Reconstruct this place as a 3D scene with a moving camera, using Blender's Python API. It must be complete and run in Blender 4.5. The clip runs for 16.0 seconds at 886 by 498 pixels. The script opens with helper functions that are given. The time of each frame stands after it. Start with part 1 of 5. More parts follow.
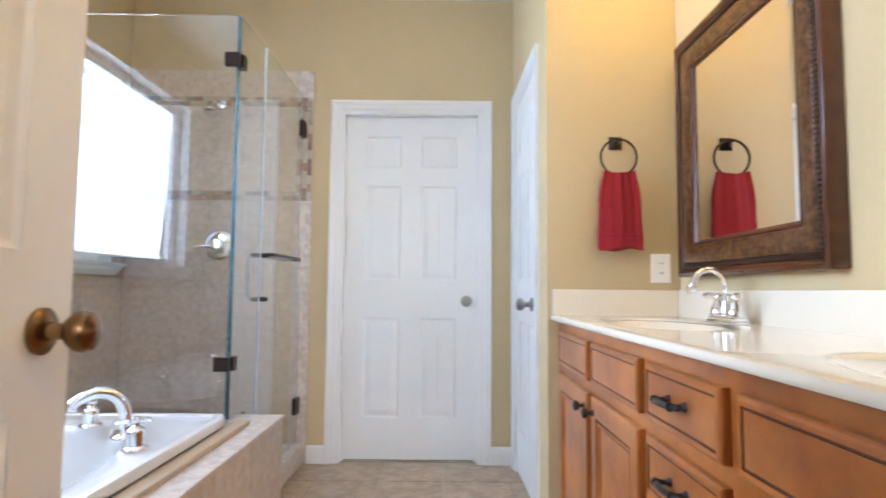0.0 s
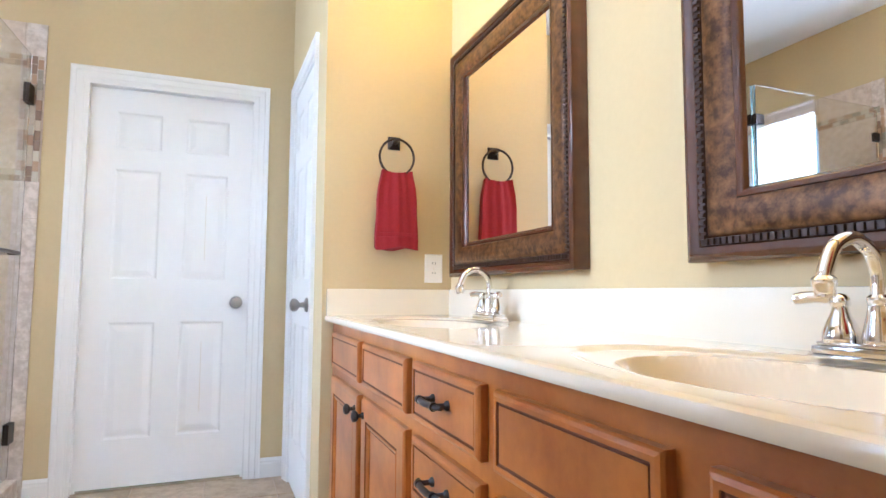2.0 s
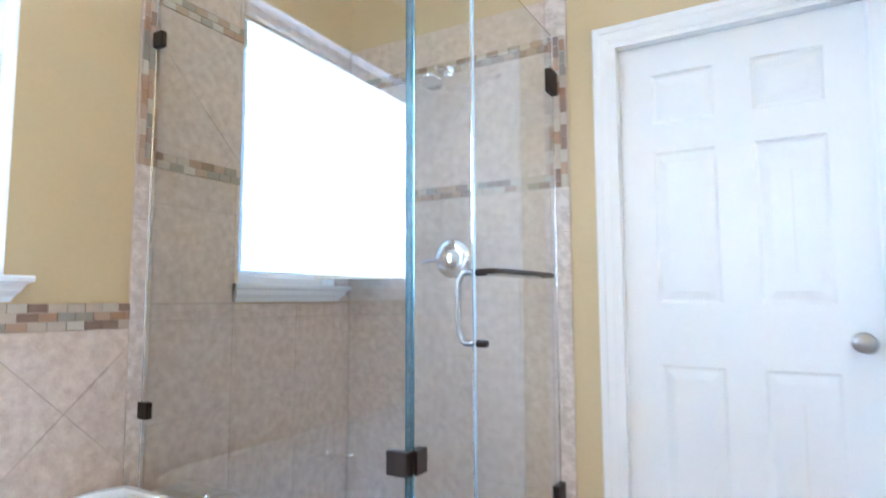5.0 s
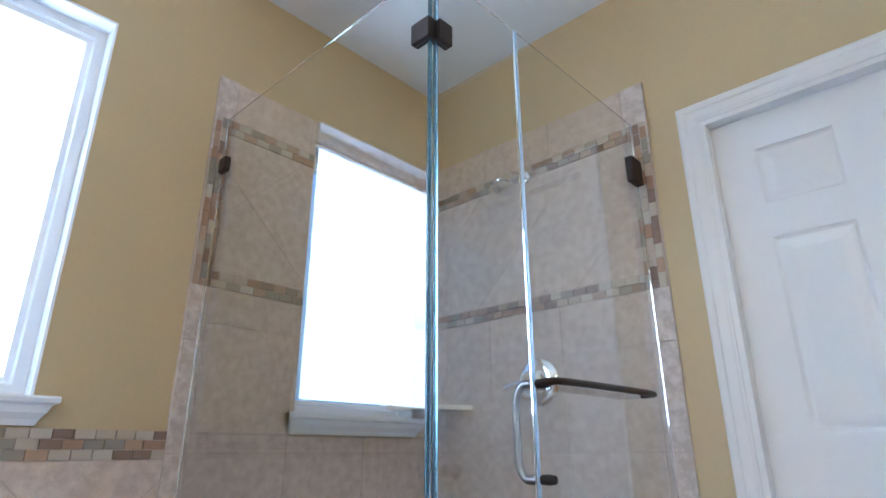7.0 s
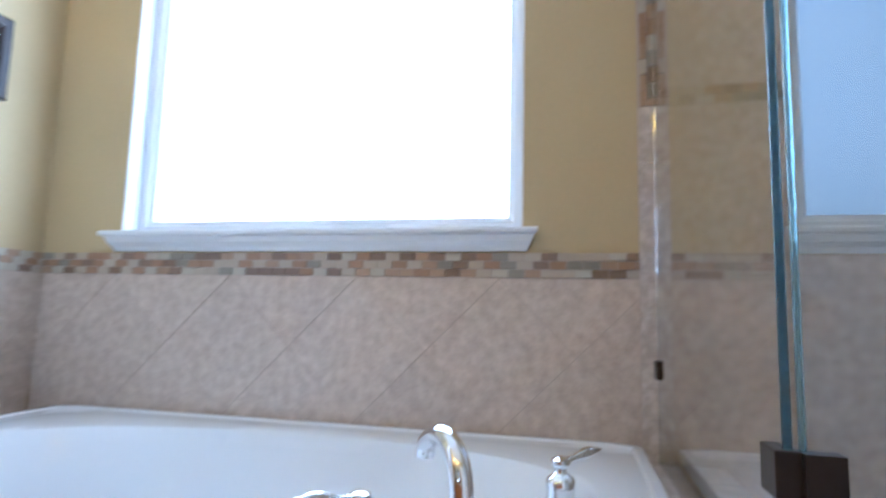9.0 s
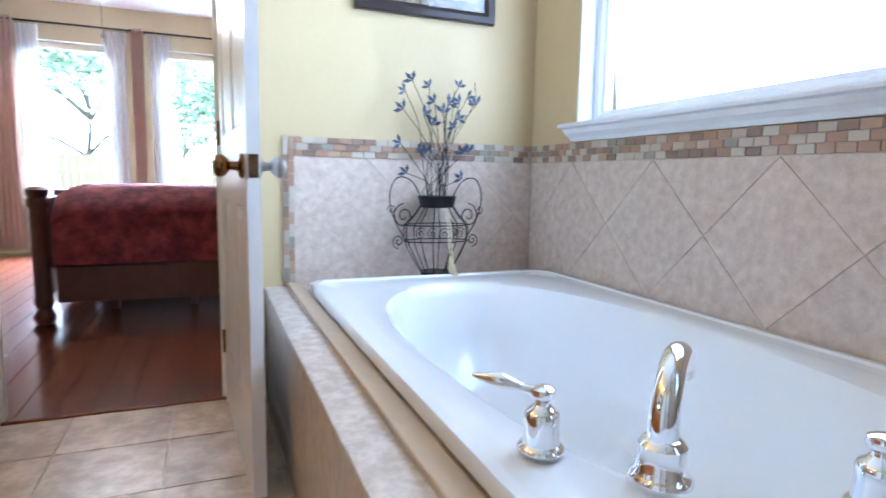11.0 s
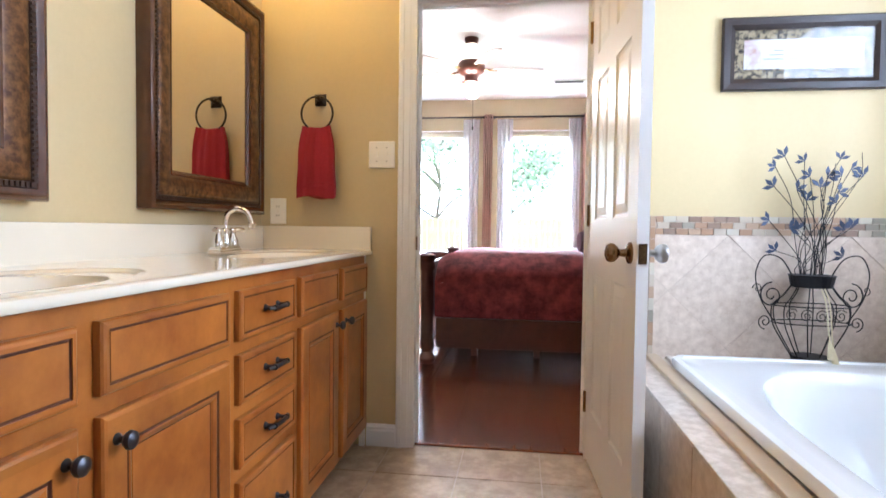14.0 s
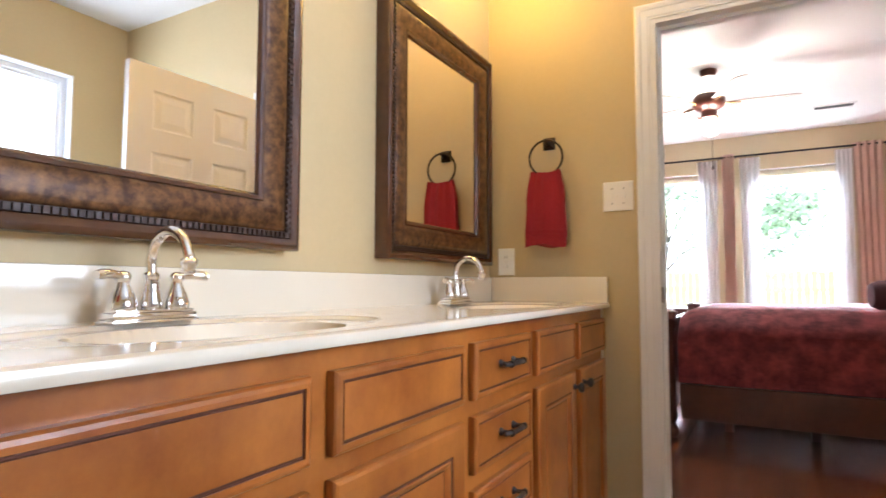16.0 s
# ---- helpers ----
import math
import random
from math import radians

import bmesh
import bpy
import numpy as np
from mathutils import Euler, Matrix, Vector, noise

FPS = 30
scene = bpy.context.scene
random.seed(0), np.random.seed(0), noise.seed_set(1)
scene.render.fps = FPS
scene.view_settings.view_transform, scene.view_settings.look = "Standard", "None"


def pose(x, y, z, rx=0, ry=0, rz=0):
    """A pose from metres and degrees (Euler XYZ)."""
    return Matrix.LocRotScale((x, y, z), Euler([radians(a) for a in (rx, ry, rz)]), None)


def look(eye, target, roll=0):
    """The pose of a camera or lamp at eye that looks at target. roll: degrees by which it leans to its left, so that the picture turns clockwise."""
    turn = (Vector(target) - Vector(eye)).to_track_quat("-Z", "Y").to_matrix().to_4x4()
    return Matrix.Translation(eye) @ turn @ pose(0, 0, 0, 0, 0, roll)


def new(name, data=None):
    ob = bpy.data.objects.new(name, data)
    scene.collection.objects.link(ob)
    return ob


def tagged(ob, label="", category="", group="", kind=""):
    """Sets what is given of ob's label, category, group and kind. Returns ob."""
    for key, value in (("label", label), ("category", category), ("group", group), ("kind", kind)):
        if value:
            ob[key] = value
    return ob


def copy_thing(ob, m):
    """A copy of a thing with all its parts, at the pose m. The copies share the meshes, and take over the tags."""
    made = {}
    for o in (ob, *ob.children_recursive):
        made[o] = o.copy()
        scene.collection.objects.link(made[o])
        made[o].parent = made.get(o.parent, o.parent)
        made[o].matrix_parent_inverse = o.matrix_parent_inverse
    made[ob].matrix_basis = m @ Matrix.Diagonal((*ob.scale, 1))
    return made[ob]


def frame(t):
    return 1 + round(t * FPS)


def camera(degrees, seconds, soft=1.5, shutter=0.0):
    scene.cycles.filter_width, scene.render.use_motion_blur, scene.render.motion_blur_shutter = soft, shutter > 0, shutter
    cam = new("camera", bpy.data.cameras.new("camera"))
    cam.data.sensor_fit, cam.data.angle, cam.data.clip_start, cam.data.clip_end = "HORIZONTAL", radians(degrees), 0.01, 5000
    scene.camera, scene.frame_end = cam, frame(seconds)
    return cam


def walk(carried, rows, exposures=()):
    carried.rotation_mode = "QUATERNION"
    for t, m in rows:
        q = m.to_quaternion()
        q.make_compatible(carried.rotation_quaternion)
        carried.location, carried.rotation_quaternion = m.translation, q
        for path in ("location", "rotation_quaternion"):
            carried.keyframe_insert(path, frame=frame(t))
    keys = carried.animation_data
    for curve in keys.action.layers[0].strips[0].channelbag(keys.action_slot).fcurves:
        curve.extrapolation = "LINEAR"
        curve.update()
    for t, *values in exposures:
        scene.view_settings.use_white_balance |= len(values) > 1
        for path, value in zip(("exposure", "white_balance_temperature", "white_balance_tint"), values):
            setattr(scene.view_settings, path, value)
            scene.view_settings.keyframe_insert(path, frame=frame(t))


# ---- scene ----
cam = camera(75.4, 16.0, soft=1.5, shutter=0.4)
PATH = [
    (0, (-0.432, -0.086, 0.981), (-0.435, 1.909, 1.126), 0.5),
    (0.5, (-0.395, -0.051, 0.984), (-0.11, 1.923, 1.129), 0.4),
    (1, (-0.371, -0.022, 0.979), (0.125, 1.909, 1.128), 0.2),
    (1.5, (-0.39, -0.025, 0.975), (0.251, 1.864, 1.122), 0.3),
    (2, (-0.384, -0.008, 0.978), (0.339, 1.85, 1.13), 0.3),
    (2.5, (-0.327, 0.111, 0.975), (0.382, 1.976, 1.115), 0.1),
    (3, (-0.355, 0.328, 0.996), (0.22, 2.24, 1.123), 0.1),
    (3.5, (-0.451, 0.54, 0.987), (-0.201, 2.52, 1.115), 0.1),
    (4, (-0.513, 0.738, 0.986), (-0.620, 2.730, 1.117), 0.0),
    (4.5, (-0.507, 0.925, 1.007), (-1.137, 2.820, 1.131), -0.4),
    (5, (-0.541, 1.069, 1.059), (-1.529, 2.799, 1.234), -0.2),
    (5.2, (-0.548, 1.149, 1.083), (-1.609, 2.825, 1.336), -0.3),
    (7.3, (-0.520, 1.483, 0.957), (-1.870, 2.792, 1.639), -0.2),
    (7.5, (-0.539, 1.532, 0.937), (-1.968, 2.770, 1.589), -0.3),
    (8, (-0.665, 1.620, 0.923), (-2.330, 2.560, 1.508), -0.9),
    (8.5, (-0.716, 1.742, 0.866), (-2.615, 2.133, 1.355), -0.7),
    (9, (-0.524, 1.956, 0.860), (-2.463, 1.517, 1.083), 1.4),
    (9.5, (-0.662, 2.072, 0.879), (-2.454, 1.184, 0.880), 0.7),
    (10, (-0.897, 2.138, 0.896), (-2.311, 0.731, 0.751), 0.9),
    (10.2, (-0.945, 2.162, 0.901), (-2.197, 0.614, 0.709), 1.3),
    (12.3, (-0.73, 2.588, 0.889), (-0.93, 0.612, 0.656), 0.4),
    (12.5, (-0.705, 2.578, 0.903), (-0.807, 0.595, 0.665), 0.5),
    (13, (-0.665, 2.537, 0.954), (-0.539, 0.556, 0.709), 0.7),
    (13.5, (-0.652, 2.516, 0.981), (-0.415, 0.539, 0.795), 0.7),
    (14, (-0.658, 2.51, 0.987), (-0.391, 0.529, 0.916), 0.7),
    (14.5, (-0.675, 2.507, 0.981), (-0.382, 0.529, 1.035), 0.6),
    (15, (-0.636, 2.459, 0.97), (-0.227, 0.505, 1.081), 0.4),
    (15.5, (-0.586, 2.391, 0.972), (0.139, 0.532, 1.096), 0.1),
    (16, (-0.538, 2.333, 0.956), (0.435, 0.59, 1.082), 0.1),
]
walk(cam, [(t, look(eye, target, roll)) for t, eye, target, roll in PATH],
     [(0.0, 0.74, 5100, 11), (1.0, 0.92, 5050, 11), (2.0, 1.03, 5080, 12), (2.5, 1.13, 5120, 12), (3.0, 1.00, 5100, 12), (3.5, 1.10, 5000, 10), (4.5, 1.02, 4700, 8), (5.0, 1.15, 4700, 8),
      (7.5, 0.30, 4700, 10), (8.5, 0.28, 4600, 10), (9.0, 0.32, 4700, 10), (10.2, 0.45, 4700, 10), (12.5, 0.38, 5200, 11),
      (13.5, 0.58, 5300, 13), (14.0, 0.58, 5350, 13), (14.5, 0.32, 5400, 13), (15.0, 0.06, 5500, 13), (15.5, 0.20, 5600, 14), (16.0, 0.52, 5650, 15)])

# ---- world and lights ----
world = bpy.data.worlds.new("sky")
scene.world = world
world.use_nodes = True
wn = world.node_tree.nodes
wl = world.node_tree.links
sky = wn.new("ShaderNodeTexSky")
sky.sky_type = "NISHITA"
sky.sun_disc = False
sky.sun_elevation = radians(50)
sky.sun_rotation = radians(200)
wl.new(sky.outputs[0], wn["Background"].inputs[0])
wn["Background"].inputs[1].default_value = 0.15


def lamp(name, kind, place, target, energy, colour, size=0.1, size_y=0.0):
    data = bpy.data.lights.new(name, kind)
    data.energy = energy
    data.color = colour
    if kind == "AREA":
        data.shape = "RECTANGLE"
        data.size, data.size_y = size, size_y or size
    elif kind == "POINT":
        data.shadow_soft_size = size
    ob = new(name, data)
    ob.matrix_world = look(place, target)
    return ob


sun_data = bpy.data.lights.new("sun", "SUN")
sun_data.energy = 5.0
sun_data.angle = radians(0.5)
sun_data.color = (1.0, 0.95, 0.86)
sun = new("sun", sun_data)
sun.matrix_world = look((0, 0, 10), (-2.0, -2.5, 5.0))
# daylight in the window openings
lamp("daylight_tub_window", "AREA", (-2.46, 1.09, 1.71), (0, 1.09, 1.5), 40, (0.86, 0.93, 1.0), 1.50, 1.14)
lamp("daylight_shower_window", "AREA", (-2.46, 2.855, 1.64), (0, 2.855, 1.6), 0.3, (0.84, 0.93, 1.0), 0.54, 1.02)
# warm bulbs of the vanity lights above the two mirrors
for yy, watts in ((0.34, 5.6), (0.62, 3.0), (1.52, 1.5), (1.84, 3.4)):
    lamp("vanity_bulb", "POINT", (0.31, yy, 2.30), (0, yy, 0), watts, (1.0, 0.59, 0.11), 0.06)
# added area lamp above the lawn, for daylight through the two bedroom windows
lamp("daylight_bedroom", "AREA", (-0.3, -8.2, 4.6), (-0.4, -3.5, 0.8), 9000, (0.93, 0.97, 1.0), 3.0, 2.4)
for dx, dy in ((0.10, 0.06), (-0.10, 0.05), (0.0, -0.12)):
    lamp("fan_bulb", "POINT", (-0.19 + dx, -2.75 + dy, 2.21), (0, 0, 0), 24, (1.0, 0.86, 0.68), 0.07)

# ---- materials ----


def material(name, colour, rough=0.5, metal=0.0, vary=0.06, grain=40.0, bump=0.0, bump_scale=200.0, stretch=(1, 1, 1),
             island=False, coat=0.0, spec=0.5, big=3.0):
    m = bpy.data.materials.new(name)
    m.use_nodes = True
    n, l = m.node_tree.nodes, m.node_tree.links
    b = n["Principled BSDF"]
    b.inputs["Roughness"].default_value = rough
    b.inputs["Metallic"].default_value = metal
    b.inputs["Coat Weight"].default_value = coat
    b.inputs["Coat Roughness"].default_value = 0.1
    b.inputs["Specular IOR Level"].default_value = spec
    tc = n.new("ShaderNodeTexCoord")
    mp = n.new("ShaderNodeMapping")
    mp.inputs["Scale"].default_value = stretch
    l.new(tc.outputs["Object"], mp.inputs["Vector"])
    n1 = n.new("ShaderNodeTexNoise")
    n1.inputs["Scale"].default_value = grain
    n1.inputs["Detail"].default_value = 5
    l.new(mp.outputs[0], n1.inputs["Vector"])
    n2 = n.new("ShaderNodeTexNoise")
    n2.inputs["Scale"].default_value = big
    l.new(mp.outputs[0], n2.inputs["Vector"])
    add = n.new("ShaderNodeMath")
    add.operation = "ADD"
    l.new(n1.outputs[0], add.inputs[0])
    l.new(n2.outputs[0], add.inputs[1])
    r = n.new("ShaderNodeMapRange")
    r.inputs["From Min"].default_value = 0.6
    r.inputs["From Max"].default_value = 1.4
    r.inputs["To Min"].default_value = 1 - vary
    r.inputs["To Max"].default_value = 1 + vary
    l.new(add.outputs[0], r.inputs["Value"])
    mul = n.new("ShaderNodeVectorMath")
    mul.operation = "SCALE"
    mul.inputs[0].default_value = colour
    l.new(r.outputs[0], mul.inputs["Scale"])
    l.new(mul.outputs[0], b.inputs["Base Color"])
    if island:
        info = n.new("ShaderNodeObjectInfo")
        r2 = n.new("ShaderNodeMapRange")
        r2.inputs["To Min"].default_value = 0.88
        r2.inputs["To Max"].default_value = 1.1
        l.new(info.outputs["Random"], r2.inputs["Value"])
        m2 = n.new("ShaderNodeVectorMath")
        m2.operation = "SCALE"
        l.new(mul.outputs[0], m2.inputs[0])
        l.new(r2.outputs[0], m2.inputs["Scale"])
        l.new(m2.outputs[0], b.inputs["Base Color"])
    if bump:
        n3 = n.new("ShaderNodeTexNoise")
        n3.inputs["Scale"].default_value = bump_scale
        n3.inputs["Detail"].default_value = 3
        l.new(mp.outputs[0], n3.inputs["Vector"])
        bp = n.new("ShaderNodeBump")
        bp.inputs["Strength"].default_value = bump
        bp.inputs["Distance"].default_value = 0.003
        l.new(n3.outputs[0], bp.inputs["Height"])
        l.new(bp.outputs[0], b.inputs["Normal"])
    return m


def two_tone(name, dark, light, scale, rough, stretch=(1, 1, 1), low=0.4, high=0.62, bump=0.15, detail=8.0, metal=0.0, coat=0.0, vary=0.0):
    m = material(name, (0.5, 0.5, 0.5), rough, metal, stretch=stretch, coat=coat, bump=bump, bump_scale=scale * 2)
    n, l = m.node_tree.nodes, m.node_tree.links
    b = n["Principled BSDF"]
    tex = n.new("ShaderNodeTexNoise")
    tex.inputs["Scale"].default_value = scale
    tex.inputs["Detail"].default_value = detail
    tex.inputs["Roughness"].default_value = 0.65
    mp = [x for x in n if x.bl_idname == "ShaderNodeMapping"][0]
    l.new(mp.outputs[0], tex.inputs["Vector"])
    ramp = n.new("ShaderNodeValToRGB")
    ramp.color_ramp.elements[0].position, ramp.color_ramp.elements[0].color = low, (*dark, 1)
    ramp.color_ramp.elements[1].position, ramp.color_ramp.elements[1].color = high, (*light, 1)
    l.new(tex.outputs[0], ramp.inputs[0])
    out = ramp.outputs[0]
    if vary:
        info = n.new("ShaderNodeObjectInfo")
        r2 = n.new("ShaderNodeMapRange")
        r2.inputs["To Min"].default_value = 1 - vary
        r2.inputs["To Max"].default_value = 1 + vary
        l.new(info.outputs["Random"], r2.inputs["Value"])
        m2 = n.new("ShaderNodeVectorMath")
        m2.operation = "SCALE"
        l.new(out, m2.inputs[0])
        l.new(r2.outputs[0], m2.inputs["Scale"])
        out = m2.outputs[0]
    l.new(out, b.inputs["Base Color"])
    return m


PAINT = material("tan_wall_paint", (0.57, 0.45, 0.245), 0.55, vary=0.03, grain=60, bump=0.12, bump_scale=350)
BEDPAINT = material("bedroom_wall_paint", (0.55, 0.47, 0.30), 0.6, vary=0.03, bump=0.1)
CEIL = material("white_ceiling_paint", (0.80, 0.80, 0.78), 0.8, vary=0.02, bump=0.3, bump_scale=120)
WHITE = material("white_semigloss_paint", (0.80, 0.79, 0.77), 0.28, vary=0.015, grain=30, bump=0.03)
VINYL = material("white_vinyl", (0.82, 0.83, 0.84), 0.35, vary=0.01)
TILE = two_tone("beige_mottled_tile", (0.45, 0.345, 0.265), (0.73, 0.625, 0.52), 30, 0.36, low=0.22, high=0.76, bump=0.22, detail=10.0, vary=0.035)
FLOORTILE = two_tone("tan_floor_tile", (0.33, 0.235, 0.145), (0.48, 0.365, 0.245), 14, 0.32, bump=0.12, vary=0.07)
GROUT = material("beige_grout", (0.52, 0.425, 0.34), 0.9, vary=0.08, bump=0.2)
WOOD = two_tone("honey_maple", (0.25, 0.066, 0.009), (0.48, 0.168, 0.027), 3.5, 0.30, stretch=(6, 1, 1), low=0.36, high=0.64, bump=0.04, coat=0.35, vary=0.10)
GLAZE = material("dark_glaze_line", (0.10, 0.025, 0.008), 0.5, vary=0.1)
MARBLE = material("cream_cultured_marble", (0.80, 0.72, 0.57), 0.12, vary=0.02, grain=8, coat=0.4)
BOWL = material("ivory_bowl_marble", (0.74, 0.63, 0.42), 0.14, vary=0.02, grain=8, coat=0.4)
CHROME = material("polished_chrome", (0.86, 0.86, 0.87), 0.06, 1.0, vary=0.01)
NICKEL = material("brushed_nickel", (0.34, 0.32, 0.30), 0.28, 1.0, vary=0.05)
BRONZE = material("oil_rubbed_bronze", (0.045, 0.032, 0.026), 0.38, 0.75, vary=0.2)
PEWTER = material("dark_pewter", (0.07, 0.07, 0.08), 0.35, 0.8, vary=0.2)
BRASS = material("antique_brass", (0.22, 0.13, 0.06), 0.25, 1.0, vary=0.12)
ACRYLIC = material("white_tub_acrylic", (0.83, 0.84, 0.85), 0.10, vary=0.01, coat=0.3)
CAULK = material("tan_tub_surround", (0.52, 0.40, 0.27), 0.35, vary=0.06, grain=20)
STONEEDGE = two_tone("pale_stone_edge", (0.52, 0.44, 0.37), (0.70, 0.62, 0.55), 30, 0.3, bump=0.1)
FRAME_DARK = material("dark_walnut_frame", (0.072, 0.024, 0.009), 0.26, vary=0.35, grain=25, coat=0.3)
FRAME_GOLD = two_tone("mottled_bronze_leaf", (0.050, 0.018, 0.007), (0.27, 0.135, 0.048), 40, 0.30, low=0.40, high=0.74, metal=0.35)
BEAD = material("beaded_dark_rim", (0.040, 0.017, 0.009), 0.5, vary=0.3, metal=0.0)
MIRROR = material("silvered_mirror", (0.92, 0.92, 0.92), 0.0, 1.0, vary=0.0)
TOWEL = material("red_terry", (0.30, 0.012, 0.020), 0.95, vary=0.18, grain=160, bump=0.9, bump_scale=420)
PLATE = material("almond_plate", (0.87, 0.85, 0.80), 0.35, vary=0.01)
SLOT = material("dark_slot", (0.03, 0.03, 0.03), 0.6, vary=0.0)
IRON = material("black_wire_iron", (0.015, 0.014, 0.016), 0.45, 0.5, vary=0.2)
LEAFM = material("blue_black_metal_leaf", (0.045, 0.058, 0.10), 0.4, 0.4, vary=0.3)
TASSEL = material("cream_tassel_thread", (0.72, 0.64, 0.42), 0.9, vary=0.12, grain=200)
PICFRAME = material("espresso_picture_frame", (0.022, 0.013, 0.011), 0.35, vary=0.2)
MAT = two_tone("ornate_dark_mat", (0.03, 0.025, 0.02), (0.42, 0.33, 0.20), 55, 0.6, low=0.46, high=0.54)
ART = two_tone("pale_printed_paper", (0.55, 0.33, 0.28), (0.80, 0.80, 0.84), 7, 0.6, low=0.35, high=0.5, bump=0.0)
PAPER = material("white_printed_paper", (0.78, 0.79, 0.82), 0.5, vary=0.03)
INK = material("grey_ink", (0.30, 0.27, 0.27), 0.7, vary=0.1)
HARDWOOD = two_tone("red_brown_hardwood", (0.060, 0.015, 0.006), (0.20, 0.058, 0.022), 4, 0.22, stretch=(8, 0.8, 1), low=0.3, high=0.7, bump=0.05, coat=0.3, vary=0.16)
BEDWOOD = material("dark_cherry_bed", (0.075, 0.022, 0.014), 0.35, vary=0.25, grain=20)
BLADE = material("pale_blade_face", (0.52, 0.46, 0.42), 0.4, vary=0.08, grain=14)
QUILT = two_tone("burgundy_floral_comforter", (0.09, 0.010, 0.018), (0.27, 0.046, 0.056), 11, 0.85, low=0.38, high=0.64, bump=0.3)
PILLOW = material("plum_bolster", (0.075, 0.03, 0.05), 0.8, vary=0.2)
SHEER = material("white_sheer", (0.85, 0.85, 0.86), 0.9, vary=0.02)
CURTAIN = material("rose_tan_curtain", (0.66, 0.47, 0.39), 0.9, vary=0.08, grain=60)
ROLLER = material("tan_shade_fabric", (0.64, 0.56, 0.42), 0.9, vary=0.05, grain=80)
ROD = material("black_rod", (0.02, 0.02, 0.02), 0.4, 0.6, vary=0.1)
SHADE = material("frosted_lamp_glass", (0.86, 0.82, 0.74), 0.4, vary=0.02)
GRASS = material("lawn_grass", (0.08, 0.14, 0.035), 0.95, vary=0.35, grain=9, bump=0.6, bump_scale=40)
FENCE = material("weathered_fence_board", (0.42, 0.34, 0.26), 0.85, vary=0.2, grain=12)
# for the added screen that dims the frosted pane from outside
SCREEN_DARK = material("dark_grey_screen", (0.060, 0.075, 0.095), 0.8, vary=0.10, grain=8)
BARK = material("brown_bark", (0.30, 0.26, 0.22), 0.95, vary=0.3, bump=0.8, bump_scale=30)
LEAVES = material("green_tree_leaves", (0.26, 0.36, 0.22), 0.7, vary=0.35, grain=6)
for mm, amount in ((SHEER, 0.55), (CURTAIN, 0.3), (ROLLER, 0.45), (LEAVES, 0.8)):
    mm.node_tree.nodes["Principled BSDF"].inputs["Transmission Weight"].default_value = amount
bulb = SHADE.node_tree.nodes["Principled BSDF"]
bulb.inputs["Emission Color"].default_value = (1.0, 0.85, 0.62, 1)
bulb.inputs["Emission Strength"].default_value = 1.6


def glass(name, tint, rough):
    m = material(name, tint, rough, vary=0.0)
    b = m.node_tree.nodes["Principled BSDF"]
    b.inputs["Transmission Weight"].default_value = 1.0
    b.inputs["IOR"].default_value = 1.45
    return m


GLASS = glass("clear_shower_glass", (0.97, 0.99, 0.98), 0.0)
GLASS.node_tree.nodes["Principled BSDF"].inputs["IOR"].default_value = 1.65
EDGE = glass("teal_glass_edge", (0.42, 0.70, 0.80), 0.25)
PANE = glass("clear_window_pane", (0.98, 0.99, 0.99), 0.0)
SEAL = glass("milky_vinyl_seal", (0.60, 0.74, 0.86), 0.4)
SEAL.node_tree.nodes["Principled BSDF"].inputs["Transmission Weight"].default_value = 0.85
FROST = glass("frosted_window_pane", (0.88, 0.94, 0.98), 0.20)


# emission in place of the overexposed sky; it also brightens the bedroom
SKY_GLOW = material("glowing_sky_panel", (0.9, 0.95, 1.0), 1.0, vary=0.0)
SKY_GLOW.node_tree.nodes["Principled BSDF"].inputs["Emission Color"].default_value = (0.93, 0.97, 1.0, 1)
SKY_GLOW.node_tree.nodes["Principled BSDF"].inputs["Emission Strength"].default_value = 14.0


def mosaic_material():
    m = material("glass_stone_mosaic", (0.4, 0.3, 0.2), 0.42, coat=0.08)
    n, l = m.node_tree.nodes, m.node_tree.links
    info = n.new("ShaderNodeObjectInfo")
    ramp = n.new("ShaderNodeValToRGB")
    ramp.color_ramp.interpolation = "CONSTANT"
    tones = [(0.0, (0.25, 0.17, 0.12)), (0.20, (0.50, 0.42, 0.32)), (0.42, (0.37, 0.23, 0.14)), (0.58, (0.30, 0.27, 0.21)), (0.72, (0.53, 0.48, 0.38)), (0.86, (0.42, 0.29, 0.19))]
    for k, (p, c) in enumerate(tones):
        e = ramp.color_ramp.elements[k] if k < 2 else ramp.color_ramp.elements.new(p)
        e.position, e.color = p, (*c, 1)
    l.new(info.outputs["Random"], ramp.inputs[0])
    l.new(ramp.outputs[0], n["Principled BSDF"].inputs["Base Color"])
    return m


MOSAIC = mosaic_material()

# ---- mesh helpers ----


def thing(name, place, label, category, group="", kind=""):
    ob = new(name)
    ob.empty_display_size = 0.05
    ob.location = place
    return tagged(ob, label, category, group, kind)


def finish(bm, name, mat, smooth=False):
    bmesh.ops.recalc_face_normals(bm, faces=bm.faces)
    me = bpy.data.meshes.new(name)
    bm.to_mesh(me)
    bm.free()
    me.materials.append(mat)
    if smooth:
        for p in me.polygons:
            p.use_smooth = True
        me.set_sharp_from_angle(angle=radians(40))
    return me


def origin_of(ob):
    o = Vector((0, 0, 0))
    while ob is not None:
        o = o + ob.location
        ob = ob.parent
    return o


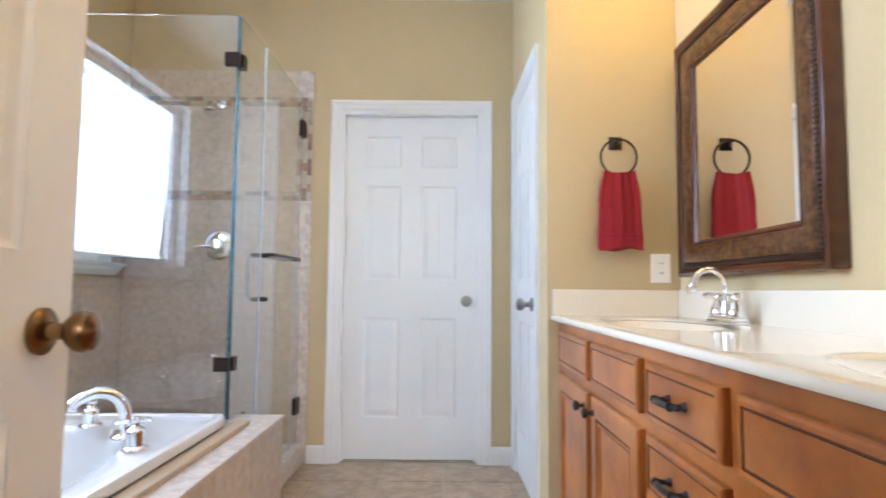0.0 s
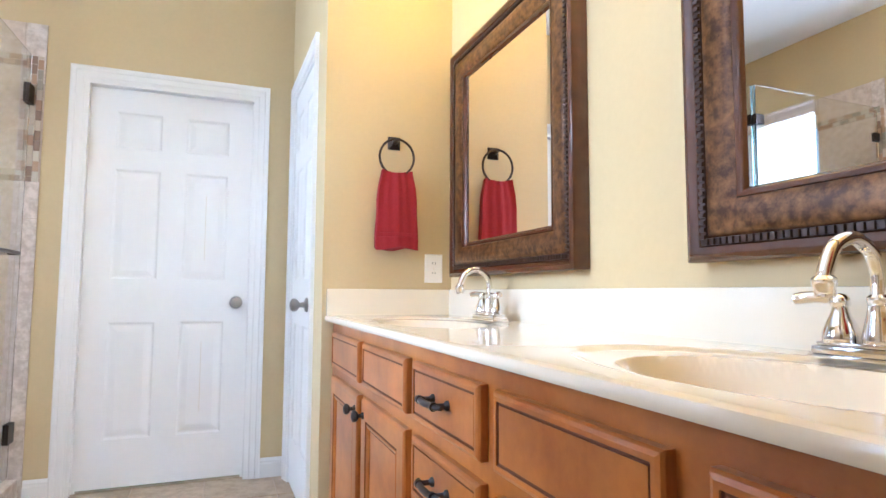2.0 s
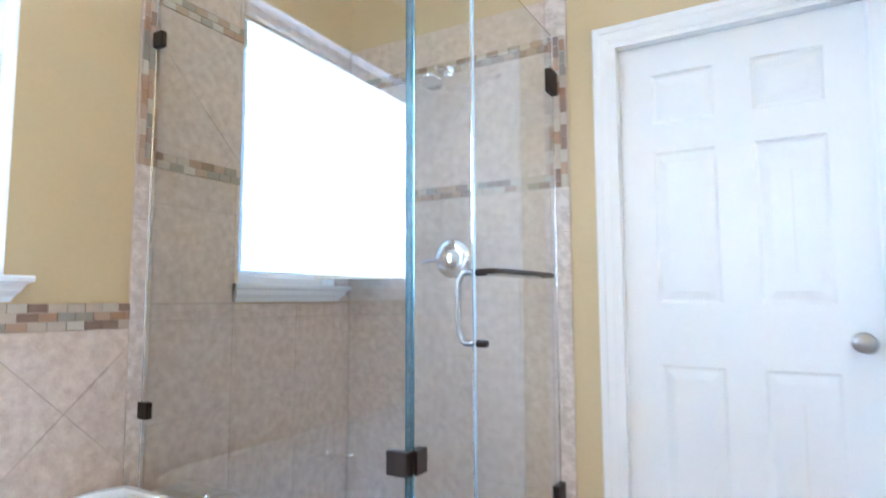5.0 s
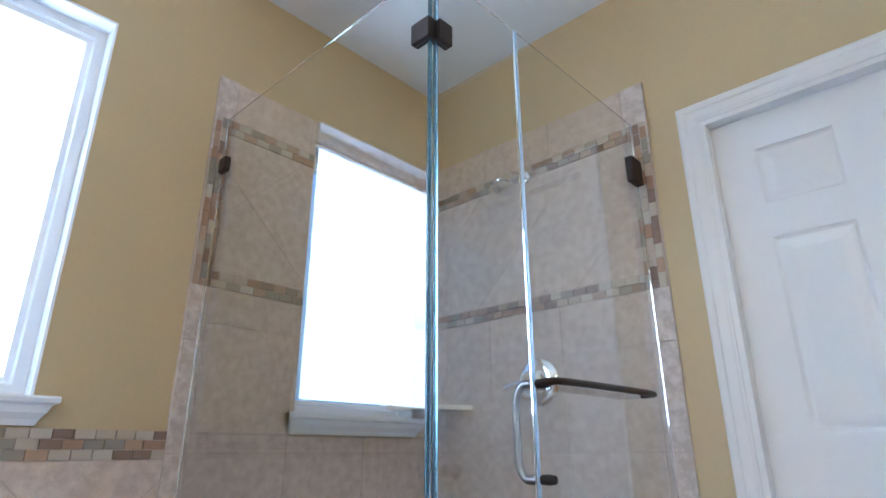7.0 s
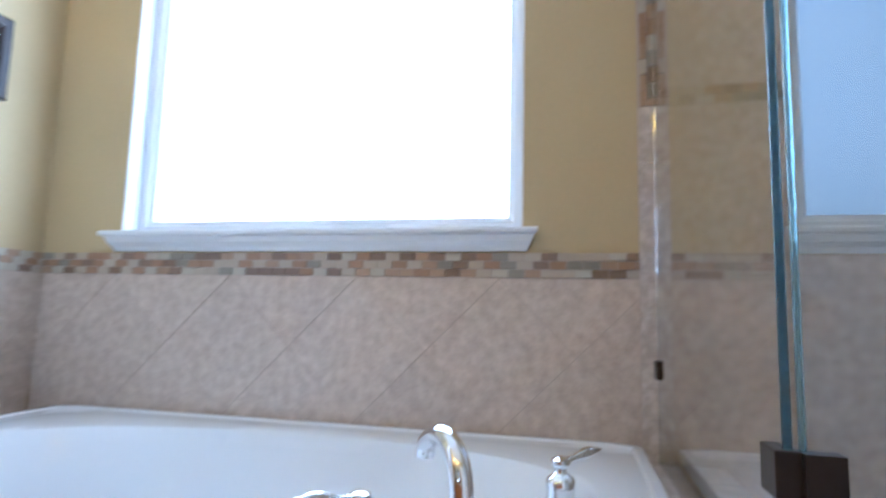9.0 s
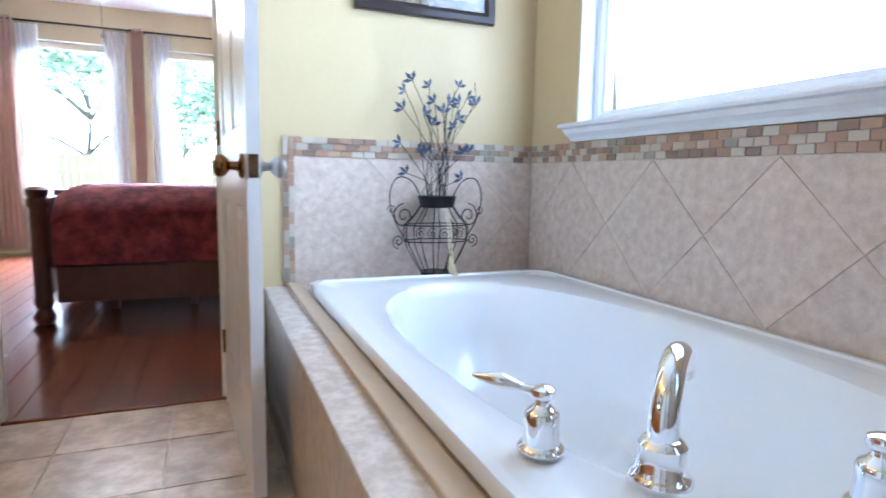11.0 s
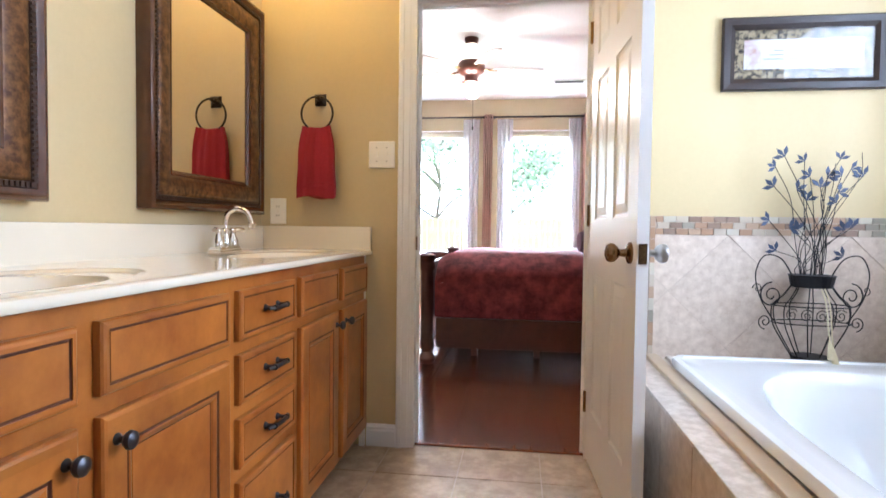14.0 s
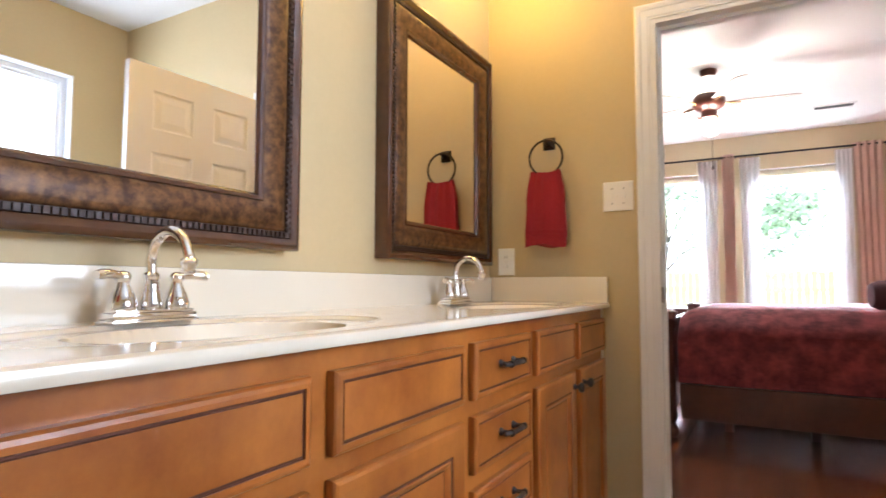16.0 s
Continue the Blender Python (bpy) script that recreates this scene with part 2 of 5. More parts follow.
def part(name, bm, mat, parent, label="", smooth=False):
    """One mesh under a thing or a part; bm is given in world metres."""
    o = origin_of(parent)
    bm.transform(Matrix.Translation(-o))
    ob = new(name, finish(bm, name, mat, smooth))
    ob.parent = parent
    if label:
        ob["label"] = label
    return ob


def solid(name, bm, mat, label="", category="", kind="", group="", smooth=False):
    """A top-level mesh whose origin is at its base."""
    lo = Vector([min(v.co[k] for v in bm.verts) for k in range(3)])
    hi = Vector([max(v.co[k] for v in bm.verts) for k in range(3)])
    base = Vector(((lo.x + hi.x) / 2, (lo.y + hi.y) / 2, lo.z))
    bm.transform(Matrix.Translation(-base))
    ob = new(name, finish(bm, name, mat, smooth))
    ob.location = base
    return tagged(ob, label, category, group, kind)


def box(x0, x1, y0, y1, z0, z1, bevel=0.0, bm=None):
    target = bm or bmesh.new()
    b = bmesh.new()
    bmesh.ops.create_cube(b, size=1.0, matrix=Matrix.Translation(((x0 + x1) / 2, (y0 + y1) / 2, (z0 + z1) / 2)) @ Matrix.Diagonal((abs(x1 - x0), abs(y1 - y0), abs(z1 - z0), 1)))
    if bevel:
        bmesh.ops.bevel(b, geom=b.edges[:], offset=bevel, segments=2, affect="EDGES", profile=0.6)
    return merge(target, b)


def merge(target, b):
    me = bpy.data.meshes.new("scratch")
    b.to_mesh(me)
    b.free()
    target.from_mesh(me)
    bpy.data.meshes.remove(me)
    return target


def lathe(profile, place, axis=(0, 0, 1), steps=28, bm=None):
    """Turns (radius, height) pairs about an axis through place."""
    bm = bm or bmesh.new()
    turn = Vector((0, 0, 1)).rotation_difference(Vector(axis)).to_matrix().to_4x4()
    m = Matrix.Translation(place) @ turn
    rings = []
    for r, h in profile:
        rings.append([bm.verts.new(m @ Vector((max(r, 1e-4) * math.cos(2 * math.pi * k / steps), max(r, 1e-4) * math.sin(2 * math.pi * k / steps), h))) for k in range(steps)])
    for a, b in zip(rings, rings[1:]):
        for k in range(steps):
            bm.faces.new((a[k], a[(k + 1) % steps], b[(k + 1) % steps], b[k]))
    bm.faces.new(rings[0])
    bm.faces.new(rings[-1])
    return bm


def tube(points, radius, bm=None, steps=10, closed=False, flat=1.0):
    """A round bar along points; radius may be a list, one for each point."""
    bm = bm or bmesh.new()
    pts = [Vector(p) for p in points]
    radii = radius if isinstance(radius, (list, tuple)) else [radius] * len(pts)
    side = None
    rings = []
    for k, p in enumerate(pts):
        a = pts[k - 1] if k or closed else p
        b = pts[(k + 1) % len(pts)] if k < len(pts) - 1 or closed else p
        d = (b - a).normalized()
        if side is None:
            side = d.orthogonal().normalized()
        side = (side - d * side.dot(d)).normalized()
        up = d.cross(side)
        rings.append([bm.verts.new(p + radii[k] * (math.cos(2 * math.pi * j / steps) * side + flat * math.sin(2 * math.pi * j / steps) * up)) for j in range(steps)])
    pairs = list(zip(rings, rings[1:])) + ([(rings[-1], rings[0])] if closed else [])
    for a, b in pairs:
        for j in range(steps):
            bm.faces.new((a[j], a[(j + 1) % steps], b[(j + 1) % steps], b[j]))
    if not closed:
        bm.faces.new(rings[0])
        bm.faces.new(rings[-1])
    return bm


def curve_points(pts, n=8):
    """A smooth line through points."""
    p = [Vector(q) for q in pts]
    p = [2 * p[0] - p[1]] + p + [2 * p[-1] - p[-2]]
    out = []
    for k in range(1, len(p) - 2):
        for j in range(n):
            t = j / n
            a, b, c, d = p[k - 1], p[k], p[k + 1], p[k + 2]
            out.append(0.5 * (2 * b + (c - a) * t + (2 * a - 5 * b + 4 * c - d) * t * t + (3 * b - a - 3 * c + d) * t ** 3))
    return out + [p[-2]]


def ring_profile(u0, u1, v0, v1, profile, place, bm=None):
    """A mitred frame round a rectangle; profile: (inset, height) pairs; place turns (u, v, height) into the world."""
    bm = bm or bmesh.new()
    rows = []
    for inset, h in profile:
        rows.append([bm.verts.new(place(*c, h)) for c in ((u0 + inset, v0 + inset), (u1 - inset, v0 + inset), (u1 - inset, v1 - inset), (u0 + inset, v1 - inset))])
    for a, b in zip(rows, rows[1:]):
        for k in range(4):
            bm.faces.new((a[k], a[(k + 1) % 4], b[(k + 1) % 4], b[k]))
    return bm


def prism(poly, place, depth0, depth1, bm=None):
    """Extrudes a polygon (u, v) from depth0 to depth1."""
    bm = bm or bmesh.new()
    a = [bm.verts.new(place(u, v, depth0)) for u, v in poly]
    b = [bm.verts.new(place(u, v, depth1)) for u, v in poly]
    n = len(poly)
    for k in range(n):
        bm.faces.new((a[k], a[(k + 1) % n], b[(k + 1) % n], b[k]))
    bm.faces.new(a)
    bm.faces.new(b)
    return bm


def clip_poly(poly, u0, u1, v0, v1):
    for axis, limit, keep in ((0, u0, 1), (0, u1, -1), (1, v0, 1), (1, v1, -1)):
        out = []
        for k, p in enumerate(poly):
            q = poly[(k + 1) % len(poly)]
            a, b = keep * (p[axis] - limit), keep * (q[axis] - limit)
            if a >= 0:
                out.append(p)
            if a * b < 0:
                t = a / (a - b)
                out.append((p[0] + t * (q[0] - p[0]), p[1] + t * (q[1] - p[1])))
        poly = out
        if len(poly) < 3:
            return []
    return poly


def area_of(poly):
    return abs(sum(p[0] * q[1] - q[0] * p[1] for p, q in zip(poly, poly[1:] + poly[:1]))) / 2

# ---- plan ----
XV, XW, YF, YJ, CZ = 0.527, -2.30, 3.240, 2.236, 2.72
DX0, DX1, DH = -0.965, -0.176, 2.008          # entrance opening
FX0, FX1 = -1.037, -0.220                     # far door opening
J0, J1 = (-0.012, YJ), (-0.030, YF)            # jog wall


def wall_with_holes(name, u0, u1, z0, z1, holes, place, thick, mat, label):
    """A wall in the plane (u, z), with openings right through it."""
    bm = bmesh.new()
    us = sorted({u0, u1, *[h[0] for h in holes], *[h[1] for h in holes]})
    zs = sorted({z0, z1, *[h[2] for h in holes], *[h[3] for h in holes]})
    for a, b in zip(us, us[1:]):
        for c, d in zip(zs, zs[1:]):
            m, k = (a + b) / 2, (c + d) / 2
            if any(h[0] < m < h[1] and h[2] < k < h[3] for h in holes):
                continue
            prism([(a, c), (b, c), (b, d), (a, d)], place, 0, -thick, bm)
    bmesh.ops.remove_doubles(bm, verts=bm.verts[:], dist=1e-5)
    seen = {}
    for f in bm.faces[:]:
        c = f.calc_center_median()
        seen.setdefault((round(c.x, 4), round(c.y, 4), round(c.z, 4)), []).append(f)
    twice = [f for fs in seen.values() if len(fs) > 1 for f in fs]
    bmesh.ops.delete(bm, geom=twice, context="FACES")
    return solid(name, bm, mat, label, "wall", "structure")


def on_window_wall(u, z, h):
    return Vector((XW + h, u, z))


def on_vanity_wall(u, z, h):
    return Vector((XV - h, u, z))


def on_entrance_wall(u, z, h):
    return Vector((u, h, z))


def on_far_wall(u, z, h):
    return Vector((u, YF - h, z))


def on_towel_wall(u, z, h):
    return Vector((u, YJ - h, z))


jdir = (Vector((J1[0], J1[1], 0)) - Vector((J0[0], J0[1], 0))).normalized()
jout = Vector((-jdir.y, jdir.x, 0))


def on_jog_wall(u, z, h):
    return Vector((J0[0], J0[1], z)) + jdir * u + jout * h


JL = (Vector(J1) - Vector(J0)).length
W1 = (0.345, 1.806, 1.124, 2.29)
W2 = (2.575, 3.135, 1.118, 2.17)
wall_west = wall_with_holes("wall_west", -0.12, YF + 0.12, 0, CZ, [W1, W2], on_window_wall, 0.16, PAINT, "tan painted wall with two windows over tub and shower")
wall_east = wall_with_holes("wall_east", -0.12, YJ, 0, CZ, [], on_vanity_wall, 0.12, PAINT, "tan painted wall behind the double vanity")
wall_south = wall_with_holes("wall_south", XW, XV, 0, CZ, [(DX0, DX1, -1, DH)], on_entrance_wall, 0.12, PAINT, "tan painted wall with the bedroom doorway")
wall_north = wall_with_holes("wall_north", XW, J1[0] + 0.02, 0, CZ, [(FX0, FX1, -1, 2.035)], on_far_wall, 0.12, PAINT, "tan painted wall with a white panel door")
wall_towel = wall_with_holes("wall_jog", -0.012, XV + 0.12, 0, CZ, [], on_towel_wall, 0.10, PAINT, "tan painted short wall with a towel ring")
JD = (0.244, 0.895)
wall_closet = wall_with_holes("wall_closet", 0.0, JL, 0, CZ, [(JD[0], JD[1], -1, 2.035)], on_jog_wall, 0.10, PAINT, "tan painted narrow wall with a closet door")
solid("ceiling", box(XW - 0.1, XV + 0.1, -0.12, YF + 0.12, CZ, CZ + 0.1), CEIL, "white textured bathroom ceiling", "ceiling", "structure")
floor = solid("floor", box(XW, XV, -0.06, YF + 0.1, -0.12, -0.006), GROUT, "tan ceramic tile bathroom floor with grout lines", "floor", "structure")
solid("closet_backing_wall", box(-1.3, 0.9, YF + 0.5, YF + 0.55, 0, CZ), PAINT, "plain wall behind the closed doors", "wall", "structure")

# ---- doors, casings, baseboards ----


def panel_door(u0, u1, z0, z1, place, thick, hinge_parent, label, knob_u, knob_mat, both=False):
    """A six-panel leaf in the plane (u, z); place gives the world point; its front is at height 0."""
    leaf = hinge_parent
    w, h = u1 - u0, z1 - z0
    s, mid = 0.115 * w / 0.76, 0.115 * w / 0.76
    zr = [(0, 0.235), (0.815, 1.035), (1.60, 1.71), (1.90, 2.02)]
    zr = [(z0 + a * h / 2.02, z0 + b * h / 2.02) for a, b in zr]
    cols = [(u0 + s, u0 + w / 2 - mid / 2), (u0 + w / 2 + mid / 2, u1 - s)]
    bm = bmesh.new()
    for a, b in ((u0, u0 + s), (u0 + w / 2 - mid / 2, u0 + w / 2 + mid / 2), (u1 - s, u1)):
        prism([(a, z0), (b, z0), (b, z1), (a, z1)], place, 0, -thick, bm)
    for a, b in zr:
        for c, d in cols:
            prism([(c, a), (d, a), (d, b), (c, b)], place, 0, -thick, bm)
    part("leaf", bm, WHITE, leaf)
    for (a, b) in zip([r[1] for r in zr], [r[0] for r in zr[1:]]):
        for c, d in cols:
            p = bmesh.new()
            for sign, face in ((1, 0.0), (-1, -thick)):
                prof = [(0.0, face), (0.0, face - sign * 0.002), (0.010, face - sign * 0.007), (0.018, face - sign * 0.007), (0.045, face - sign * 0.002), (min(d - c, b - a) / 2 - 0.001, face - sign * 0.002)]
                ring_profile(c, d, a, b, prof, place, p)
            part("panel", p, WHITE, leaf)
    sides = (1, -1) if both else (1,)
    for sgn in sides:
        zc = 0.92
        base = place(knob_u, zc, 0 if sgn > 0 else -thick)
        axis = (place(0, 0, 1) - place(0, 0, 0)) * sgn
        prof = [(0.033, 0.0), (0.033, 0.006), (0.028, 0.010), (0.013, 0.014), (0.011, 0.034), (0.020, 0.040), (0.028, 0.050), (0.030, 0.060), (0.026, 0.070), (0.012, 0.076), (0.001, 0.077)]
        part("knob", lathe(prof, base, axis), knob_mat[0] if sgn > 0 else knob_mat[-1], leaf, "round metal door knob", True)
    return leaf


def casing(name, u0, u1, z1, place, width, label, mat=None):
    """A moulded door casing on three sides of an opening."""
    mat = mat or WHITE
    ob = thing(name, place(u0, 0, 0), label, "door trim", kind="structure")
    prof = [(0.0, 0.0), (0.0, 0.016), (0.008, 0.019), (width * 0.35, 0.017), (width * 0.42, 0.013), (width * 0.8, 0.011), (width * 0.9, 0.008), (width, 0.008), (width, 0.0)]
    for side in ("left", "right", "head"):
        bm = bmesh.new()
        rows = []
        for inset, h in prof:
            off = width - inset
            if side == "left":
                ends = [(u0 - off, 0), (u0 - off, z1 + off)]
            elif side == "right":
                ends = [(u1 + off, 0), (u1 + off, z1 + off)]
            else:
                ends = [(u0 - off, z1 + off), (u1 + off, z1 + off)]
            rows.append([bm.verts.new(place(a, b, h)) for a, b in ends])
        for a, b in zip(rows, rows[1:]):
            bm.faces.new((a[0], a[1], b[1], b[0]))
        part("casing_" + ("head" if side == "head" else "side"), bm, mat, ob)
    return ob


def jamb(name, u0, u1, z1, place, depth, label):
    ob = thing(name, place(u0, 0, 0), label, "door jamb", kind="structure")
    for poly in ([(u0 - 0.002, 0), (u0 + 0.018, 0), (u0 + 0.018, z1), (u0 - 0.002, z1)], [(u1 - 0.018, 0), (u1 + 0.002, 0), (u1 + 0.002, z1), (u1 - 0.018, z1)], [(u0 + 0.018, z1 - 0.018), (u1 - 0.018, z1 - 0.018), (u1 - 0.018, z1 + 0.002), (u0 + 0.018, z1 + 0.002)]):
        part("jamb_board", prism(poly, place, 0.003, -depth - 0.003), WHITE, ob)
    for poly in ([(u0 + 0.018, 0), (u0 + 0.032, 0), (u0 + 0.032, z1 - 0.018), (u0 + 0.018, z1 - 0.018)], [(u1 - 0.032, 0), (u1 - 0.018, 0), (u1 - 0.018, z1 - 0.018), (u1 - 0.032, z1 - 0.018)], [(u0 + 0.032, z1 - 0.032), (u1 - 0.032, z1 - 0.032), (u1 - 0.032, z1 - 0.018), (u0 + 0.032, z1 - 0.018)]):
        part("stop", prism(poly, place, -0.045, -0.06), WHITE, ob)
    return ob


casing("casing_far_door", FX0, FX1, 2.035, on_far_wall, 0.065, "white moulded casing round the closed far door")
jamb("jamb_far_door", FX0, FX1, 2.035, on_far_wall, 0.12, "white painted jamb of the far door")
door_1 = thing("door_1", on_far_wall(FX0, 0, -0.044), "closed white six-panel door with a satin nickel knob", "door", kind="structure")
panel_door(FX0 + 0.02, FX1 - 0.02, 0.012, 2.015, lambda u, z, h: on_far_wall(u, z, h - 0.044), 0.035, door_1, "", FX1 - 0.078, [NICKEL])
casing("casing_closet_door", JD[0], JD[1], 2.035, on_jog_wall, 0.06, "white moulded casing round the closet door")
jamb("jamb_closet_door", JD[0], JD[1], 2.035, on_jog_wall, 0.10, "white painted jamb of the closet door")
door_2 = thing("door_2", on_jog_wall(JD[0], 0, -0.005), "closed narrow white six-panel closet door with nickel knob", "door", kind="structure")
panel_door(JD[0] + 0.02, JD[1] - 0.02, 0.012, 2.015, lambda u, z, h: on_jog_wall(u, z, h - 0.005), 0.035, door_2, "", JD[0] + 0.14, [NICKEL])
casing("casing_bedroom_door", DX0, DX1, DH, on_entrance_wall, 0.060, "white moulded casing round the bedroom doorway")
casing("casing_bedroom_side", DX0, DX1, DH, lambda u, z, h: Vector((u, -0.12 - h, z)), 0.085, "white moulded casing on the bedroom side")
jamb("jamb_bedroom_door", DX0, DX1, DH, on_entrance_wall, 0.12, "white painted jamb of the bedroom doorway")
solid("strike_plate", box(DX1 - 0.022, DX1 - 0.0195, -0.04, -0.01, 0.89, 0.95), BRASS, "small brass strike plate on the door jamb", "strike plate")
# the entrance leaf stands open into the room
hx, hy, ang = DX0 + 0.016, 0.004, radians(93.3)
ld = Vector((math.cos(ang), math.sin(ang), 0))
lo_ = Vector((math.sin(ang), -math.cos(ang), 0))


def on_leaf(u, z, h):
    return Vector((hx, hy, z)) + ld * u + lo_ * h


door_3 = thing("door_3", (hx, hy, 0), "white six-panel bedroom door standing open, with antique brass knob", "door", kind="structure")
panel_door(0.0, 0.780, 0.012, 2.00, on_leaf, 0.035, door_3, "", 0.710, [BRASS, NICKEL], True)
part("latch_plate", prism([(0.7795, 0.89), (0.7825, 0.89), (0.7825, 0.95), (0.7795, 0.95)], on_leaf, -0.005, -0.030), BRASS, door_3, "brass latch plate")
for zz in (0.25, 1.05, 1.82):
    part("hinge", tube([on_leaf(-0.006, zz - 0.045, 0.004), on_leaf(-0.006, zz + 0.045, 0.004)], 0.007), BRASS, door_3)


def baseboard(name, a, b, place, label):
    ob = thing(name, place(a, 0, 0), label, "baseboard", kind="structure")
    bm = bmesh.new()
    prof = [(0.0, 0.0), (0.0, 0.014), (0.070, 0.014), (0.078, 0.011), (0.086, 0.012), (0.094, 0.007), (0.100, 0.005), (0.100, 0.0)]
    rows = [[bm.verts.new(place(u, z, h)) for u in (a, b)] for z, h in prof]
    for p, q in zip(rows, rows[1:]):
        bm.faces.new((p[0], p[1], q[1], q[0]))
    bm.faces.new([r[0] for r in rows])
    bm.faces.new([r[1] for r in rows])
    part("board", bm, WHITE, ob)


baseboard("baseboard_far_left", -1.203, FX0 - 0.066, on_far_wall, "white moulded baseboard beside the far door")
baseboard("baseboard_far_right", FX1 + 0.066, J1[0] - 0.012, on_far_wall, "white moulded baseboard beside the far door")
baseboard("baseboard_entrance", DX1 + 0.062, 0.020, on_entrance_wall, "white moulded baseboard beside the vanity")
baseboard("baseboard_door", -1.095, DX0 - 0.062, on_entrance_wall, "white moulded baseboard behind the door")

# ---- windows ----


def window(name, w, place, label, pane_mat, sash=True):
    u0, u1, z0, z1 = w
    ob = thing(name, place(u0, z0, 0), label, "window", kind="structure")
    bm = bmesh.new()
    ring_profile(u0, u1, z0, z1, [(0.0, -0.085), (0.0, -0.075), (0.035, -0.075), (0.040, -0.085), (0.055, -0.090), (0.055, -0.13), (0.0, -0.13)], place, bm)
    part("window_frame", bm, VINYL, ob)
    p = part("pane", prism([(u0 + 0.05, z0 + 0.05), (u1 - 0.05, z0 + 0.05), (u1 - 0.05, z1 - 0.05), (u0 + 0.05, z1 - 0.05)], place, -0.105, -0.111), pane_mat, ob)
    p.visible_shadow = False
    bm = bmesh.new()
    ring_profile(u0, u1, z0, z1, [(0.0, 0.0), (-0.001, 0.001), (0.006, -0.002), (0.004, -0.085)], place, bm)
    part("window_return", bm, VINYL, ob)
    # sill with a moulded apron
    bm = bmesh.new()
    a, b = u0 - 0.05, u1 + 0.05
    prof = [(0.0, -0.085, 0.0), (0.0, 0.058, 0.0), (-0.006, 0.062, 0.0), (-0.016, 0.060, 0.0), (-0.022, 0.045, 0.012), (-0.040, 0.038, 0.02), (-0.055, 0.022, 0.03), (-0.070, 0.014, 0.035), (-0.070, 0.0, 0.035)]
    rows = []
    for dz, h, inset in prof:
        aa, bb = (u0 + 0.002, u1 - 0.002) if h < 0 else (a + inset, b - inset)
        rows.append([bm.verts.new(place(u, z0 + dz + 0.002, h)) for u in (aa, bb)])
    for p0, q0 in zip(rows, rows[1:]):
        bm.faces.new((p0[0], p0[1], q0[1], q0[0]))
    bm.faces.new([r[0] for r in rows[1:]])
    bm.faces.new([r[1] for r in rows[1:]])
    part("window_sill", bm, VINYL, ob)
    return ob


window("window_1", W1, on_window_wall, "white vinyl window with moulded sill above the tub", PANE)
window("window_2", W2, on_window_wall, "frosted white vinyl window inside the shower", FROST)

# ---- vanity ----
vanity = thing("vanity_cabinet", (0.3, 1.17, 0), "honey maple bathroom vanity cabinet with raised-panel fronts", "vanity cabinet")
FXF = 0.032
TZ = 0.888
part("face_frame", box(FXF, FXF + 0.020, 0.022, YJ - 0.004, 0.085, TZ - 0.0225, 0.002), WOOD, vanity)
for ya, yb in ((0.022, 0.040), (YJ - 0.022, YJ - 0.004)):
    part("end_panel", box(FXF + 0.0205, XV - 0.002, ya, yb, 0.085, TZ - 0.030), WOOD, vanity)
part("cabinet_bottom", box(FXF + 0.0205, XV - 0.002, 0.041, YJ - 0.023, 0.085, 0.103), WOOD, vanity)
part("toe_kick", box(0.085, 0.100, 0.024, YJ - 0.006, 0.0, 0.0845), WOOD, vanity)
part("filler_strip", box(FXF - 0.004, FXF + 0.02, 0.004, 0.022, 0.0, TZ - 0.024), WHITE, vanity, "thin white caulked strip at the wall")


def on_front(u, z, h):
    return Vector((FXF - h, u, z))


